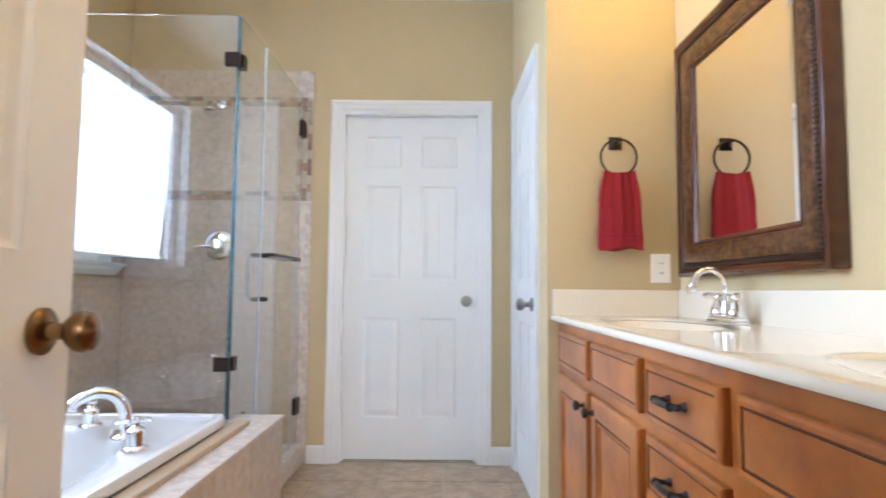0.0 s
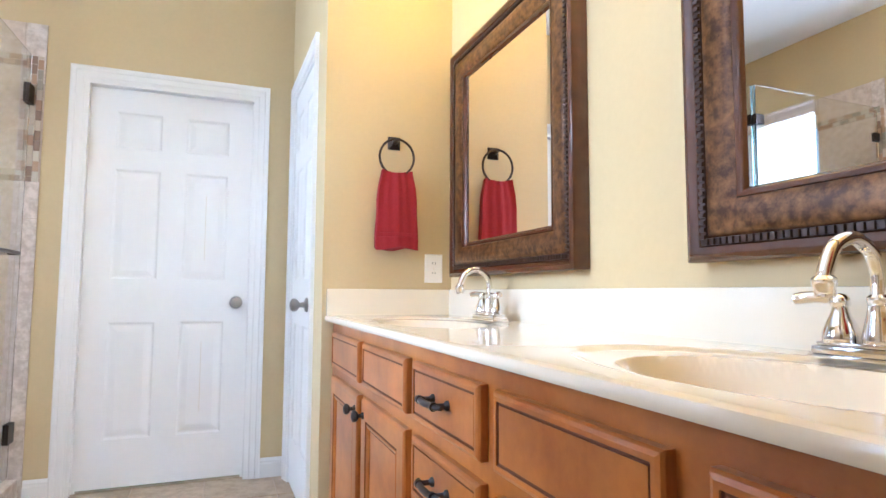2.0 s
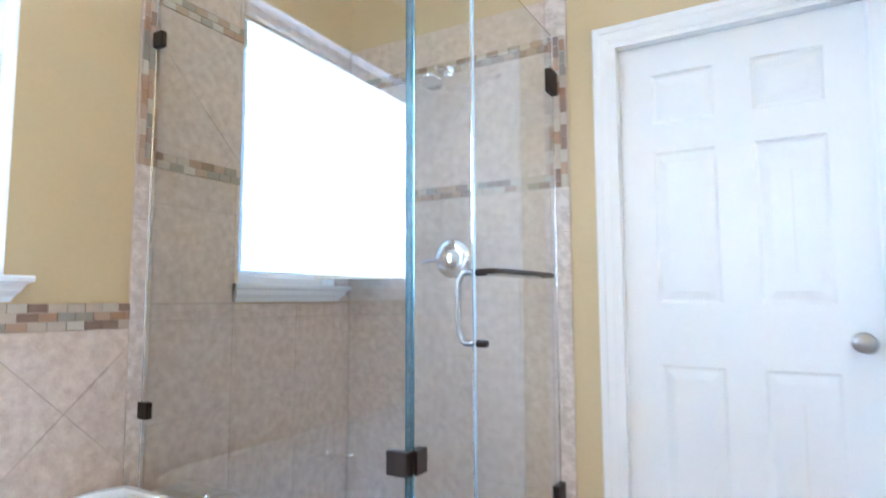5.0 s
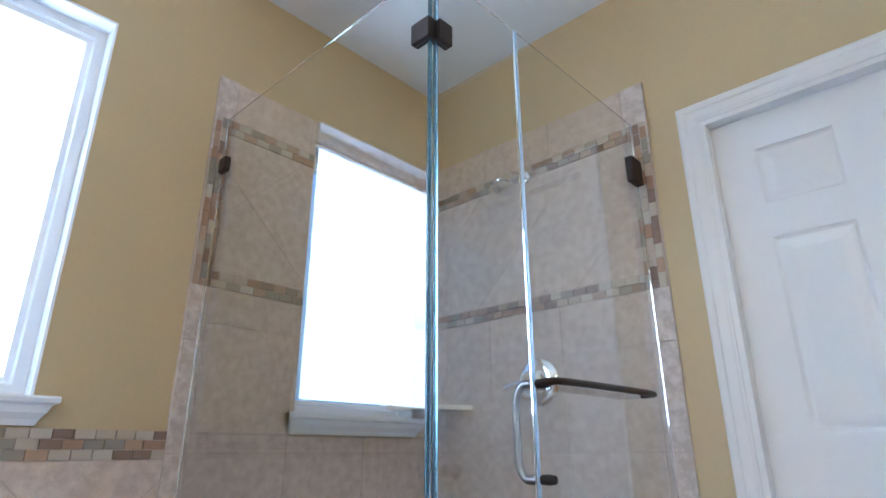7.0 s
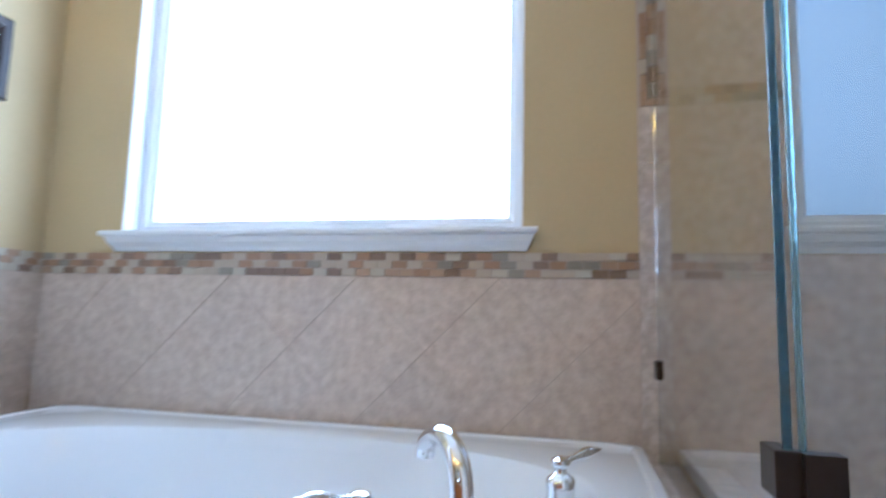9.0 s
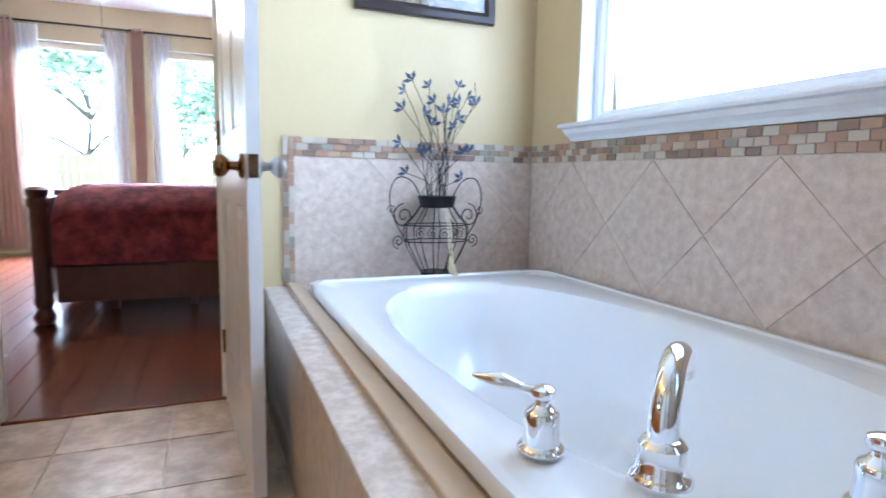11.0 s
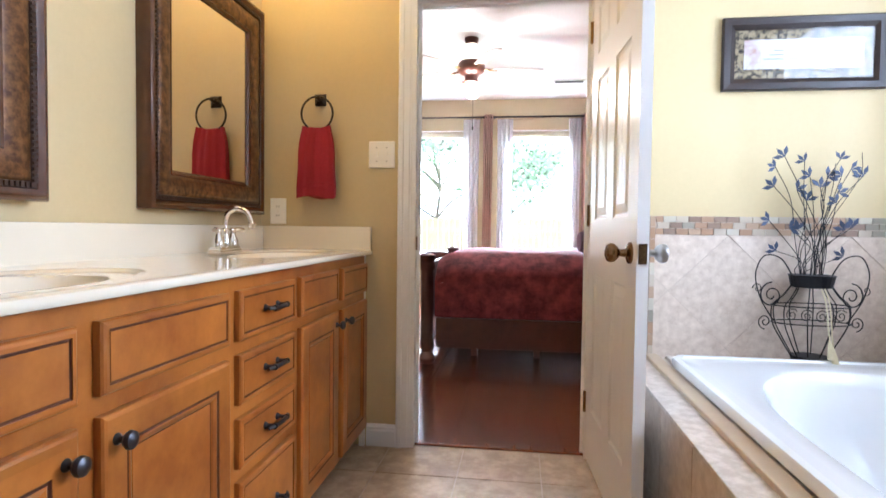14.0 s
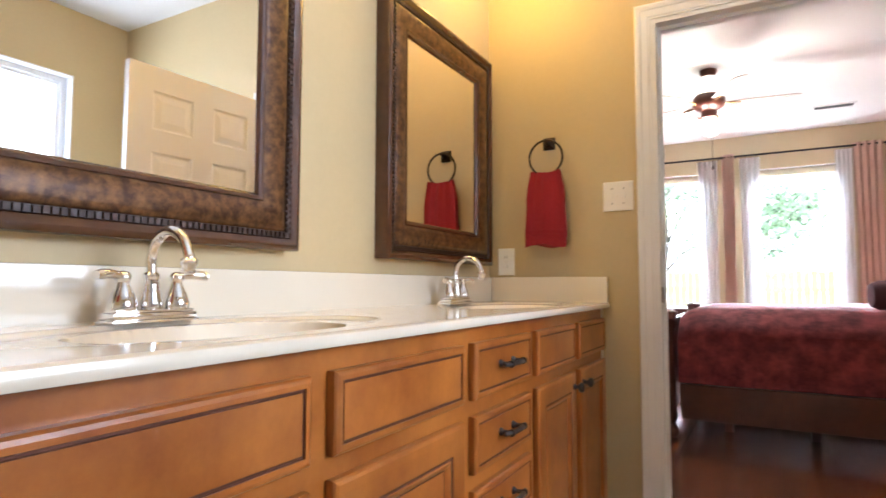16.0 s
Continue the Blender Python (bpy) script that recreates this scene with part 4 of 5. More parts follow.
# ---- shower ----
PY, PX = 2.20, -1.280
shower_glass = thing("glass_partition", (-1.83, PY, DZ), "clear fixed glass shower panel standing on the tub ledge", "glass partition")
p = part("glass_sheet", box(XW + 0.018, PX - 0.006, PY - 0.005, PY + 0.005, DZ + 0.002, 2.105), GLASS, shower_glass)
p.visible_shadow = False
part("polished_edge", box(PX - 0.0055, PX - 0.001, PY - 0.005, PY + 0.005, DZ + 0.002, 2.105), EDGE, shower_glass, "teal polished glass edge").visible_shadow = False
for zz in (0.715, 1.92):
    part("wall_clamp", box(XW + 0.013, XW + 0.058, PY - 0.014, PY + 0.014, zz - 0.026, zz + 0.026, 0.003), BRONZE, shower_glass, "dark bronze wall clamp")
sdoor = thing("shower_door", (PX, 2.5, 0.12), "clear frameless glass shower door with bronze hinges and towel bar handle", "shower door")
e0, e1 = Vector((PX, PY + 0.012, 0)), Vector((-1.262, YF - 0.03, 0))
dd = (e1 - e0).normalized()
dn = Vector((dd.y, -dd.x, 0))


def on_shower_door(u, z, h):
    return e0 + dd * u + dn * h + Vector((0, 0, z))


SL = (e1 - e0).length
ED = 0.305                                    # where the fixed side sheet ends and the door begins
side_sheet = thing("glass_side_panel", (PX, PY + 0.15, DZ), "clear fixed glass side panel beside the shower door", "glass partition")
side_poly = [(0.006, DZ + 0.012), (DECKY - PY + 0.004, DZ + 0.012), (DECKY - PY + 0.004, 0.114), (ED, 0.114), (ED, 2.105), (0.006, 2.105)]
part("glass_sheet", prism(side_poly, on_shower_door, -0.005, 0.005), GLASS, side_sheet).visible_shadow = False
part("polished_edge", prism([(0.0, DZ + 0.012), (0.0055, DZ + 0.012), (0.0055, 2.105), (0.0, 2.105)], on_shower_door, -0.005, 0.005), EDGE, side_sheet, "teal polished glass edge").visible_shadow = False
door_poly = [(ED + 0.012, 0.128), (SL, 0.128), (SL, 2.105), (ED + 0.012, 2.105)]
part("glass_sheet", prism(door_poly, on_shower_door, -0.005, 0.005), GLASS, sdoor).visible_shadow = False
part("edge_seal", prism([(ED + 0.001, 0.128), (ED + 0.0115, 0.128), (ED + 0.0115, 2.105), (ED + 0.001, 2.105)], on_shower_door, -0.006, 0.007), SEAL, sdoor, "milky clear vinyl seal strip").visible_shadow = False
for zz in (0.328, 1.912):
    part("hinge", prism([(SL - 0.055, zz - 0.045), (SL + 0.022, zz - 0.045), (SL + 0.022, zz + 0.045), (SL - 0.055, zz + 0.045)], on_shower_door, -0.016, 0.016), BRONZE, sdoor, "dark bronze hinge")
for zz in (0.684, 1.918):
    bm = box(PX - 0.052, PX + 0.006, PY - 0.016, PY + 0.014, zz - 0.028, zz + 0.028, 0.003)
    prism([(0.0, zz - 0.028), (0.042, zz - 0.028), (0.042, zz + 0.028), (0.0, zz + 0.028)], on_shower_door, -0.012, 0.017, bm)
    part("corner_clamp", bm, BRONZE, sdoor, "dark bronze corner clamp")
bar = curve_points([on_shower_door(0.320, 1.135, 0.006), on_shower_door(0.320, 1.138, 0.045), on_shower_door(0.38, 1.14, 0.056), on_shower_door(0.60, 1.142, 0.056), on_shower_door(0.80, 1.142, 0.054), on_shower_door(0.83, 1.142, 0.03), on_shower_door(0.835, 1.142, 0.006)], 6)
part("towel_bar", tube(bar, 0.0085, steps=12), BRONZE, sdoor, "dark bronze towel bar", True)
pull = curve_points([on_shower_door(0.322, 1.135, -0.006), on_shower_door(0.322, 1.135, -0.040), on_shower_door(0.320, 1.10, -0.058), on_shower_door(0.320, 1.03, -0.060), on_shower_door(0.320, 0.965, -0.058), on_shower_door(0.322, 0.935, -0.040), on_shower_door(0.322, 0.935, -0.006)], 6)
for zz in (1.135, 0.935):
    part("through_bolt", lathe([(0.010, 0.004), (0.011, 0.010), (0.011, 0.030), (0.009, 0.040), (0.001, 0.042)], on_shower_door(0.322, zz, 0.0), dn, 16), BRONZE, sdoor, "dark bronze end cap", True)
part("inner_pull", tube(pull, 0.009, steps=12), NICKEL, sdoor, "brushed nickel pull", True)
solid("shower_curb", box(-1.372, -1.222, DECKY + 0.005, YF - 0.002, 0.0, 0.112, 0.006), STONEEDGE, "pale stone shower curb under the glass door", "shower curb", "structure")
valve = thing("shower_valve", (-1.730, YF - 0.012, 1.232), "round chrome shower valve with lever on tiled wall", "shower valve")
part("escutcheon", lathe([(0.085, 0.0), (0.085, 0.006), (0.078, 0.014), (0.060, 0.018), (0.040, 0.020)], (-1.730, YF - 0.013, 1.232), (0, -1, 0), 40), CHROME, valve, smooth=True)
part("handle", lathe([(0.045, 0.018), (0.040, 0.03), (0.034, 0.05), (0.036, 0.06), (0.028, 0.07), (0.001, 0.072)], (-1.730, YF - 0.013, 1.232), (0, -1, 0), 24), CHROME, valve, smooth=True)
part("lever", tube([(-1.730, YF - 0.068, 1.232), (-1.815, YF - 0.072, 1.221), (-1.845, YF - 0.07, 1.214)], [0.009, 0.008, 0.010]), CHROME, valve, smooth=True)
head = thing("overhead_shower", (-1.745, YF - 0.012, 2.08), "chrome shower head on a short bent arm", "shower head")
part("flange", lathe([(0.030, 0.0), (0.026, 0.008), (0.012, 0.012)], (-1.745, YF - 0.013, 2.065), (0, -1, 0)), CHROME, head, smooth=True)
part("arm", tube(curve_points([(-1.745, YF - 0.014, 2.065), (-1.745, YF - 0.07, 2.063), (-1.743, YF - 0.12, 2.05), (-1.741, YF - 0.15, 2.01)], 5), 0.010), CHROME, head, smooth=True)
part("head", lathe([(0.014, 0.0), (0.018, 0.012), (0.030, 0.03), (0.046, 0.05), (0.048, 0.062), (0.044, 0.066), (0.001, 0.066)], (-1.741, YF - 0.145, 2.02), (0, -0.45, -1)), CHROME, head, smooth=True)
bm = prism([(0.0, 0.0), (0.235, 0.0), (0.19, 0.10), (0.10, 0.19), (0.0, 0.235)], lambda u, v, h: Vector((XW + 0.013 + u, YF - 0.013 - v, 1.150 + h)), 0.0, 0.018)
solid("corner_shelf", bm, MARBLE, "small pale stone corner shelf in the shower", "shelf")

# ---- picture ----
pic = thing("wall_picture", on_entrance_wall(-1.77, 1.561, 0), "wide dark-framed art print with ornate mat on the wall", "picture")
PU0, PU1, PZ0, PZ1 = -2.077, -1.462, 1.561, 1.855
part("frame", ring_profile(PU0, PU1, PZ0, PZ1, [(0.0, 0.001), (0.0, 0.022), (0.005, 0.026), (0.030, 0.024), (0.045, 0.014), (0.050, 0.010)], on_entrance_wall), PICFRAME, pic)
part("mat", prism([(PU0 + 0.046, PZ0 + 0.046), (PU1 - 0.046, PZ0 + 0.046), (PU1 - 0.046, PZ1 - 0.046), (PU0 + 0.046, PZ1 - 0.046)], on_entrance_wall, 0.003, 0.009), MAT, pic, "dark scrolled mat")
part("print", prism([(PU0 + 0.085, PZ0 + 0.088), (PU1 - 0.085, PZ0 + 0.088), (PU1 - 0.085, PZ1 - 0.088), (PU0 + 0.085, PZ1 - 0.088)], on_entrance_wall, 0.009, 0.0105), ART, pic, "pale rose and white print")
part("text_panel", prism([(PU0 + 0.12, PZ0 + 0.108), (PU1 - 0.15, PZ0 + 0.108), (PU1 - 0.15, PZ1 - 0.108), (PU0 + 0.12, PZ1 - 0.108)], on_entrance_wall, 0.0105, 0.0115), PAPER, pic)
for k, zz in enumerate((1.686, 1.703, 1.720)):
    part("text_line", prism([(-1.90, zz), (-1.62 - 0.02 * k, zz), (-1.62 - 0.02 * k, zz + 0.004), (-1.90, zz + 0.004)], on_entrance_wall, 0.0115, 0.012), INK, pic)
pg = part("glazing", prism([(PU0 + 0.047, PZ0 + 0.047), (PU1 - 0.047, PZ0 + 0.047), (PU1 - 0.047, PZ1 - 0.047), (PU0 + 0.047, PZ1 - 0.047)], on_entrance_wall, 0.0135, 0.0150), PANE, pic, "reflective picture glass")
pg.visible_shadow = False

# ---- wire urn with metal sprigs on the tub rim ----
VX, VY, VZ = -1.790, 0.100, DZ + 0.0105
urn = thing("wire_urn", (VX, VY, VZ), "black wrought wire urn decoration with metal leaf sprigs", "wall decor")
R = random.Random(4)
S = 0.37


def urn_at(u, z, d=0.0):
    return Vector((VX - 0.88 * u, VY + d, VZ + z))


part("base_cup", lathe([(0.055, 0.0), (0.058, 0.004), (0.066, 0.036), (0.068, 0.040), (0.062, 0.040)], (VX, VY, VZ), steps=24), IRON, urn)
part("rim_cup", lathe([(0.070, 0.0), (0.072, 0.004), (0.080, 0.044), (0.083, 0.048), (0.076, 0.048)], (VX, VY, VZ + 0.310), steps=24), IRON, urn)
for k in range(10):
    a = 2 * math.pi * k / 10
    pts = curve_points([(VX + r * math.cos(a), VY + 0.55 * r * math.sin(a), VZ + z) for r, z in ((0.062, 0.03), (0.105, 0.10), (0.140, 0.17), (0.142, 0.235), (0.105, 0.275), (0.072, 0.32))], 5)
    part("body_wire", tube(pts, 0.0022, steps=6), IRON, urn)
for z, r in ((0.170, 0.142), (0.238, 0.144)):
    part("hoop", tube([(VX + r * math.cos(2 * math.pi * k / 36), VY + 0.55 * r * math.sin(2 * math.pi * k / 36), VZ + z) for k in range(36)], 0.0025, steps=6, closed=True), IRON, urn)


def spiral(c, r, turns, start, flip, d):
    pts = []
    for k in range(40):
        t = k / 39
        a = start + flip * 2 * math.pi * turns * t
        rr = r * (1 - 0.82 * t)
        pts.append(urn_at(c[0] + rr * math.cos(a), c[1] + rr * math.sin(a), d))
    return pts


for k in range(5):
    part("scroll", tube(spiral((-0.10 + 0.05 * k, 0.204), 0.026, 1.6, 0.6, 1, 0.085 - 0.02 * abs(k - 2)), 0.0018, steps=5), IRON, urn)
for s in (1, -1):
    part("handle_scroll", tube(spiral((s * 0.165, 0.275), 0.052, 1.7, math.pi / 2, -s, 0.0), 0.0026, steps=6), IRON, urn)
    part("foot_scroll", tube(spiral((s * 0.190, 0.170), 0.030, 1.5, -math.pi / 2, s, 0.0), 0.0024, steps=6), IRON, urn)
    part("handle", tube(curve_points([urn_at(s * 0.075, 0.345), urn_at(s * 0.13, 0.42), urn_at(s * 0.20, 0.43), urn_at(s * 0.235, 0.36), urn_at(s * 0.215, 0.27), urn_at(s * 0.165, 0.19), urn_at(s * 0.145, 0.17)], 6), 0.0026, steps=6), IRON, urn)
    part("handle_curl", tube(spiral((s * 0.225, 0.30), 0.022, 1.2, math.pi, s, 0.0), 0.002, steps=5), IRON, urn)


def metal_leaf(bm, p, size, a):
    for k in (-0.9, 0.0, 0.9):
        d = Vector((math.cos(a + k), 0.15 * math.sin(7 * a + k), math.sin(a + k)))
        n = Vector((-d.z, 0, d.x))
        mid = p + d * size * 0.55
        tip = p + d * size
        pts = [p, mid + n * size * 0.20, tip, mid - n * size * 0.20]
        f = [bm.verts.new(q + Vector((0, 0.0022, 0))) for q in pts]
        g = [bm.verts.new(q - Vector((0, 0.0, 0))) for q in pts]
        bm.faces.new(f)
        bm.faces.new(g[::-1])
        for j in range(4):
            bm.faces.new((f[j], f[(j + 1) % 4], g[(j + 1) % 4], g[j]))


TIPS = ((-0.160, 0.780), (-0.128, 0.820), (-0.050, 0.800), (-0.185, 0.700), (-0.070, 0.690), (-0.010, 0.745), (0.020, 0.700), (0.055, 0.740), (0.105, 0.745), (0.105, 0.810), (0.150, 0.770),
        (0.205, 0.745), (0.100, 0.680), (-0.020, 0.650), (-0.180, 0.570), (-0.110, 0.540), (-0.050, 0.535), (0.070, 0.640), (0.125, 0.535), (0.175, 0.545), (-0.150, 0.450), (0.140, 0.430))
for k, (u, z) in enumerate(TIPS):
    d = R.uniform(-0.03, 0.04)
    b = R.uniform(-0.05, 0.05)
    bend = R.uniform(-0.03, 0.03)
    pts = curve_points([urn_at(b, 0.33), urn_at(b * 1.2 + 0.15 * u, 0.33 + 0.35 * (z - 0.33), d * 0.3), urn_at(0.55 * u + bend, 0.33 + 0.72 * (z - 0.33), d * 0.7), urn_at(u, z, d)], 6)
    stem = part("stem", tube(pts, 0.0016, steps=5), IRON, urn)
    bm = bmesh.new()
    metal_leaf(bm, urn_at(u, z, d), R.uniform(0.034, 0.046), math.pi / 2 + R.uniform(-1.4, 1.4))
    part("leaf", bm, LEAFM, stem, "blue-black metal leaf")
for u, z in ((0.03, 0.76), (0.06, 0.79), (0.165, 0.83)):
    part("stem", tube(curve_points([urn_at(0.01, 0.33), urn_at(0.02, 0.5, 0.01), urn_at(u, z - 0.1, 0.02), urn_at(u + 0.01, z, 0.02)], 6), 0.0014, steps=5), IRON, urn)
tas = thing("tassel", urn_at(0.02, 0.05, 0.10), "cream thread tassel hanging on the wire urn", "tassel")
for k in (0, 1):
    part("cord", tube(curve_points([urn_at(-0.005 + 0.012 * k, 0.312, 0.086), urn_at(0.012 + 0.014 * k, 0.25, 0.094), urn_at(0.020 + 0.016 * k, 0.16 - 0.03 * k, 0.10), urn_at(0.026 + 0.016 * k, 0.125 - 0.03 * k, 0.10)], 5), 0.0025, steps=6), TASSEL, tas)
    bm = bmesh.new()
    for j in range(26):
        a = 2 * math.pi * j / 26
        c0 = urn_at(0.026 + 0.016 * k, 0.125 - 0.03 * k, 0.10)
        tube([c0, c0 + Vector((0.008 * math.cos(a) - 0.004, 0.008 * math.sin(a), -0.035)), c0 + Vector((0.015 * math.cos(a) - 0.012, 0.013 * math.sin(a), -0.078))], 0.0016, bm, 4)
    part("fringe", bm, TASSEL, tas)

# ---- bedroom ----
BY0, BY1, BX0, BX1 = -5.24, -0.12, -4.3, 2.6
BW = [(0.04, 0.90, 0.62, 2.31), (-1.30, -0.42, 0.62, 2.31)]


def on_bed_wall(u, z, h):
    return Vector((u, BY0 + h, z))


wall_with_holes("wall_bedroom_windows", BX0, BX1, 0, CZ, BW, on_bed_wall, 0.16, BEDPAINT, "tan painted bedroom wall with two tall windows")
solid("wall_bedroom_west", box(BX0 - 0.1, BX0, BY0, BY1, 0, CZ), BEDPAINT, "tan painted bedroom side wall", "wall", "structure")
solid("wall_bedroom_east", box(BX1, BX1 + 0.1, BY0, BY1, 0, CZ), BEDPAINT, "tan painted bedroom side wall", "wall", "structure")
solid("wall_bedroom_left", box(BX0, XW - 0.001, BY1, BY1 + 0.1, 0, CZ), BEDPAINT, "tan painted bedroom wall", "wall", "structure")
solid("wall_bedroom_right", box(XV + 0.001, BX1, BY1, BY1 + 0.1, 0, CZ), BEDPAINT, "tan painted bedroom wall", "wall", "structure")
solid("ceiling_bedroom", box(BX0 - 0.1, BX1 + 0.1, BY0 - 0.1, BY1 - 0.001, CZ, CZ + 0.1), CEIL, "white bedroom ceiling", "ceiling", "structure")
for k, w in enumerate(BW):
    ob = window("window_%d" % (k + 3), w, on_bed_wall, "white bedroom window with a rolled shade at its head", PANE)
    part("rolled_shade", box(w[0] + 0.01, w[1] - 0.01, BY0 - 0.07, BY0 - 0.03, w[3] - 0.09, w[3] - 0.01, 0.01), ROLLER, ob, "tan rolled window shade")
    part("meeting_rail", box(w[0] + 0.04, w[1] - 0.04, BY0 - 0.125, BY0 - 0.09, 1.45, 1.49), VINYL, ob)
bfloor = solid("floor_bedroom", box(BX0, BX1, BY0, -0.062, -0.12, -0.004), HARDWOOD, "dark red-brown hand-scraped hardwood floor", "floor", "structure")
solid("threshold", box(DX0 + 0.018, DX1 - 0.018, -0.085, -0.035, -0.004, 0.008, 0.004), HARDWOOD, "dark wooden threshold strip between tile and hardwood", "threshold", "structure")


def drape(u0, u1, z0, z1, y, depth, folds, mat, name, label, group):
    bm = bmesh.new()
    n = max(16, folds * 8)
    rows = []
    for j in range(9):
        s = j / 8
        z = z1 + (z0 - z1) * s
        row = []
        for side in (0, 1):
            for k in range(n + 1):
                f = k / n if side == 0 else 1 - k / n
                x = u0 + (u1 - u0) * (0.5 + (f - 0.5) * (1 - 0.12 * math.sin(math.pi * s)))
                row.append(bm.verts.new((x, y + depth * (math.sin(2 * math.pi * folds * f + 0.8 * s) * 0.5) + (0.004 if side == 0 else -0.004) + 0.2 * depth * math.sin(5 * f + 2 * s), z)))
        rows.append(row)
    m = len(rows[0])
    for a, b in zip(rows, rows[1:]):
        for k in range(m):
            bm.faces.new((a[k], a[(k + 1) % m], b[(k + 1) % m], b[k]))
    bm.faces.new(rows[0])
    bm.faces.new(rows[-1])
    return solid(name, bm, mat, label, "curtain", "", group, True)


RY = BY0 + 0.09
for u0, u1 in ((-0.10, 0.12), (-0.54, -0.33), (-1.42, -1.26), (0.73, 0.93)):
    drape(u0, u1, 0.06, 2.44, RY - 0.005, 0.035, 4, SHEER, "sheer_curtain", "thin white sheer curtain panel hanging from rod", "sheer curtains")
for u0, u1 in ((-0.275, -0.145), (-1.68, -1.42), (0.94, 1.16)):
    drape(u0, u1, 0.05, 2.50, RY + 0.01, 0.05, 4, CURTAIN, "curtain", "rose-tan curtain panel hanging from black rod", "curtains")
for u0, u1 in ((-0.16, 1.30), (-1.78, -0.24)):
    rod = thing("curtain_rod", ((u0 + u1) / 2, RY, 2.47), "slim black metal curtain rod above the window", "curtain rod", "curtain rods")
    part("rod", tube([(u0, RY, 2.47), (u1, RY, 2.47)], 0.011), ROD, rod)
    for u in (u0, u1):
        part("finial", lathe([(0.001, -0.03), (0.018, -0.015), (0.022, 0.0), (0.018, 0.015), (0.001, 0.03)], (u, RY, 2.47), (1, 0, 0), 12), ROD, rod, smooth=True)
    for u in (u0 + 0.05, u1 - 0.05):
        part("bracket", box(u - 0.008, u + 0.008, BY0 + 0.001, RY, 2.46, 2.48), ROD, rod)

# ceiling fan
FXC, FYC = -0.19, -2.75
fan = thing("ceiling_fan", (FXC, FYC, CZ - 0.002), "brown ceiling fan with five blades and frosted glass lights", "ceiling fan")
part("canopy", lathe([(0.065, -0.001), (0.065, -0.02), (0.05, -0.05), (0.02, -0.06)], (FXC, FYC, CZ)), BEDWOOD, fan, smooth=True)
part("downrod", tube([(FXC, FYC, CZ - 0.05), (FXC, FYC, CZ - 0.20)], 0.013), BEDWOOD, fan)
part("upper_shade", lathe([(0.045, -0.055), (0.062, -0.065), (0.078, -0.12), (0.072, -0.185), (0.040, -0.195)], (FXC, FYC, CZ)), SHADE, fan, "white glass uplight shade", True)
part("motor", lathe([(0.03, -0.19), (0.10, -0.21), (0.125, -0.24), (0.125, -0.29), (0.10, -0.32), (0.06, -0.34), (0.06, -0.38), (0.075, -0.40), (0.03, -0.42)], (FXC, FYC, CZ)), BEDWOOD, fan, smooth=True)
for k in range(5):
    a = radians(186 + 72 * k)
    d, n = Vector((math.cos(a), math.sin(a), 0)), Vector((-math.sin(a), math.cos(a), 0))
    bm = bmesh.new()
    poly = [(0.20, -0.045), (0.35, -0.062), (0.55, -0.068), (0.63, -0.05), (0.655, 0.0), (0.63, 0.05), (0.55, 0.068), (0.35, 0.062), (0.20, 0.045)]
    prism(poly, lambda u, v, h: Vector((FXC, FYC, CZ - 0.285)) + d * u + n * v + Vector((0, 0, h + 0.18 * v)), 0.0, 0.008, bm)
    part("blade", bm, BLADE, fan, "pale-faced fan blade")
    part("blade_iron", tube([Vector((FXC, FYC, CZ - 0.285)) + d * 0.10, Vector((FXC, FYC, CZ - 0.287)) + d * 0.24], 0.012, flat=0.5), BRASS, fan)
for k in range(3):
    a = radians(30 + 120 * k)
    d = Vector((math.cos(a), math.sin(a), 0))
    part("light_arm", tube([Vector((FXC, FYC, CZ - 0.40)) + d * 0.04, Vector((FXC, FYC, CZ - 0.41)) + d * 0.12], 0.009), BRASS, fan)
    part("glass_shade", lathe([(0.022, 0.0), (0.030, 0.02), (0.045, 0.06), (0.062, 0.095), (0.060, 0.097), (0.040, 0.06), (0.020, 0.01)], Vector((FXC, FYC, CZ - 0.405)) + d * 0.115, (d.x * 0.7, d.y * 0.7, -0.75)), SHADE, fan, "lit frosted glass shade", True)
part("pull_chain", tube([(FXC - 0.02, FYC + 0.03, CZ - 0.41), (FXC - 0.02, FYC + 0.03, CZ - 0.80)], 0.0022, steps=5), ROD, fan)
part("chain_fob", lathe([(0.003, 0.0), (0.007, -0.012), (0.006, -0.03), (0.001, -0.034)], (FXC - 0.02, FYC + 0.03, CZ - 0.80), steps=10), ROD, fan)
vent = thing("ceiling_vent", (-1.19, -4.35, CZ - 0.001), "white louvred ceiling air vent", "vent")
bm = bmesh.new()
ring_profile(-1.37, -1.01, -4.42, -4.28, [(0.0, 0.0), (0.0, 0.008), (0.02, 0.010), (0.02, 0.002)], lambda u, v, h: Vector((u, v, CZ - 0.001 - h)), bm)
part("frame", bm, WHITE, vent)
for k in range(6):
    part("slat", box(-1.35, -1.03, -4.398 + 0.017 * k, -4.388 + 0.017 * k, CZ - 0.009, CZ - 0.003), PEWTER, vent)

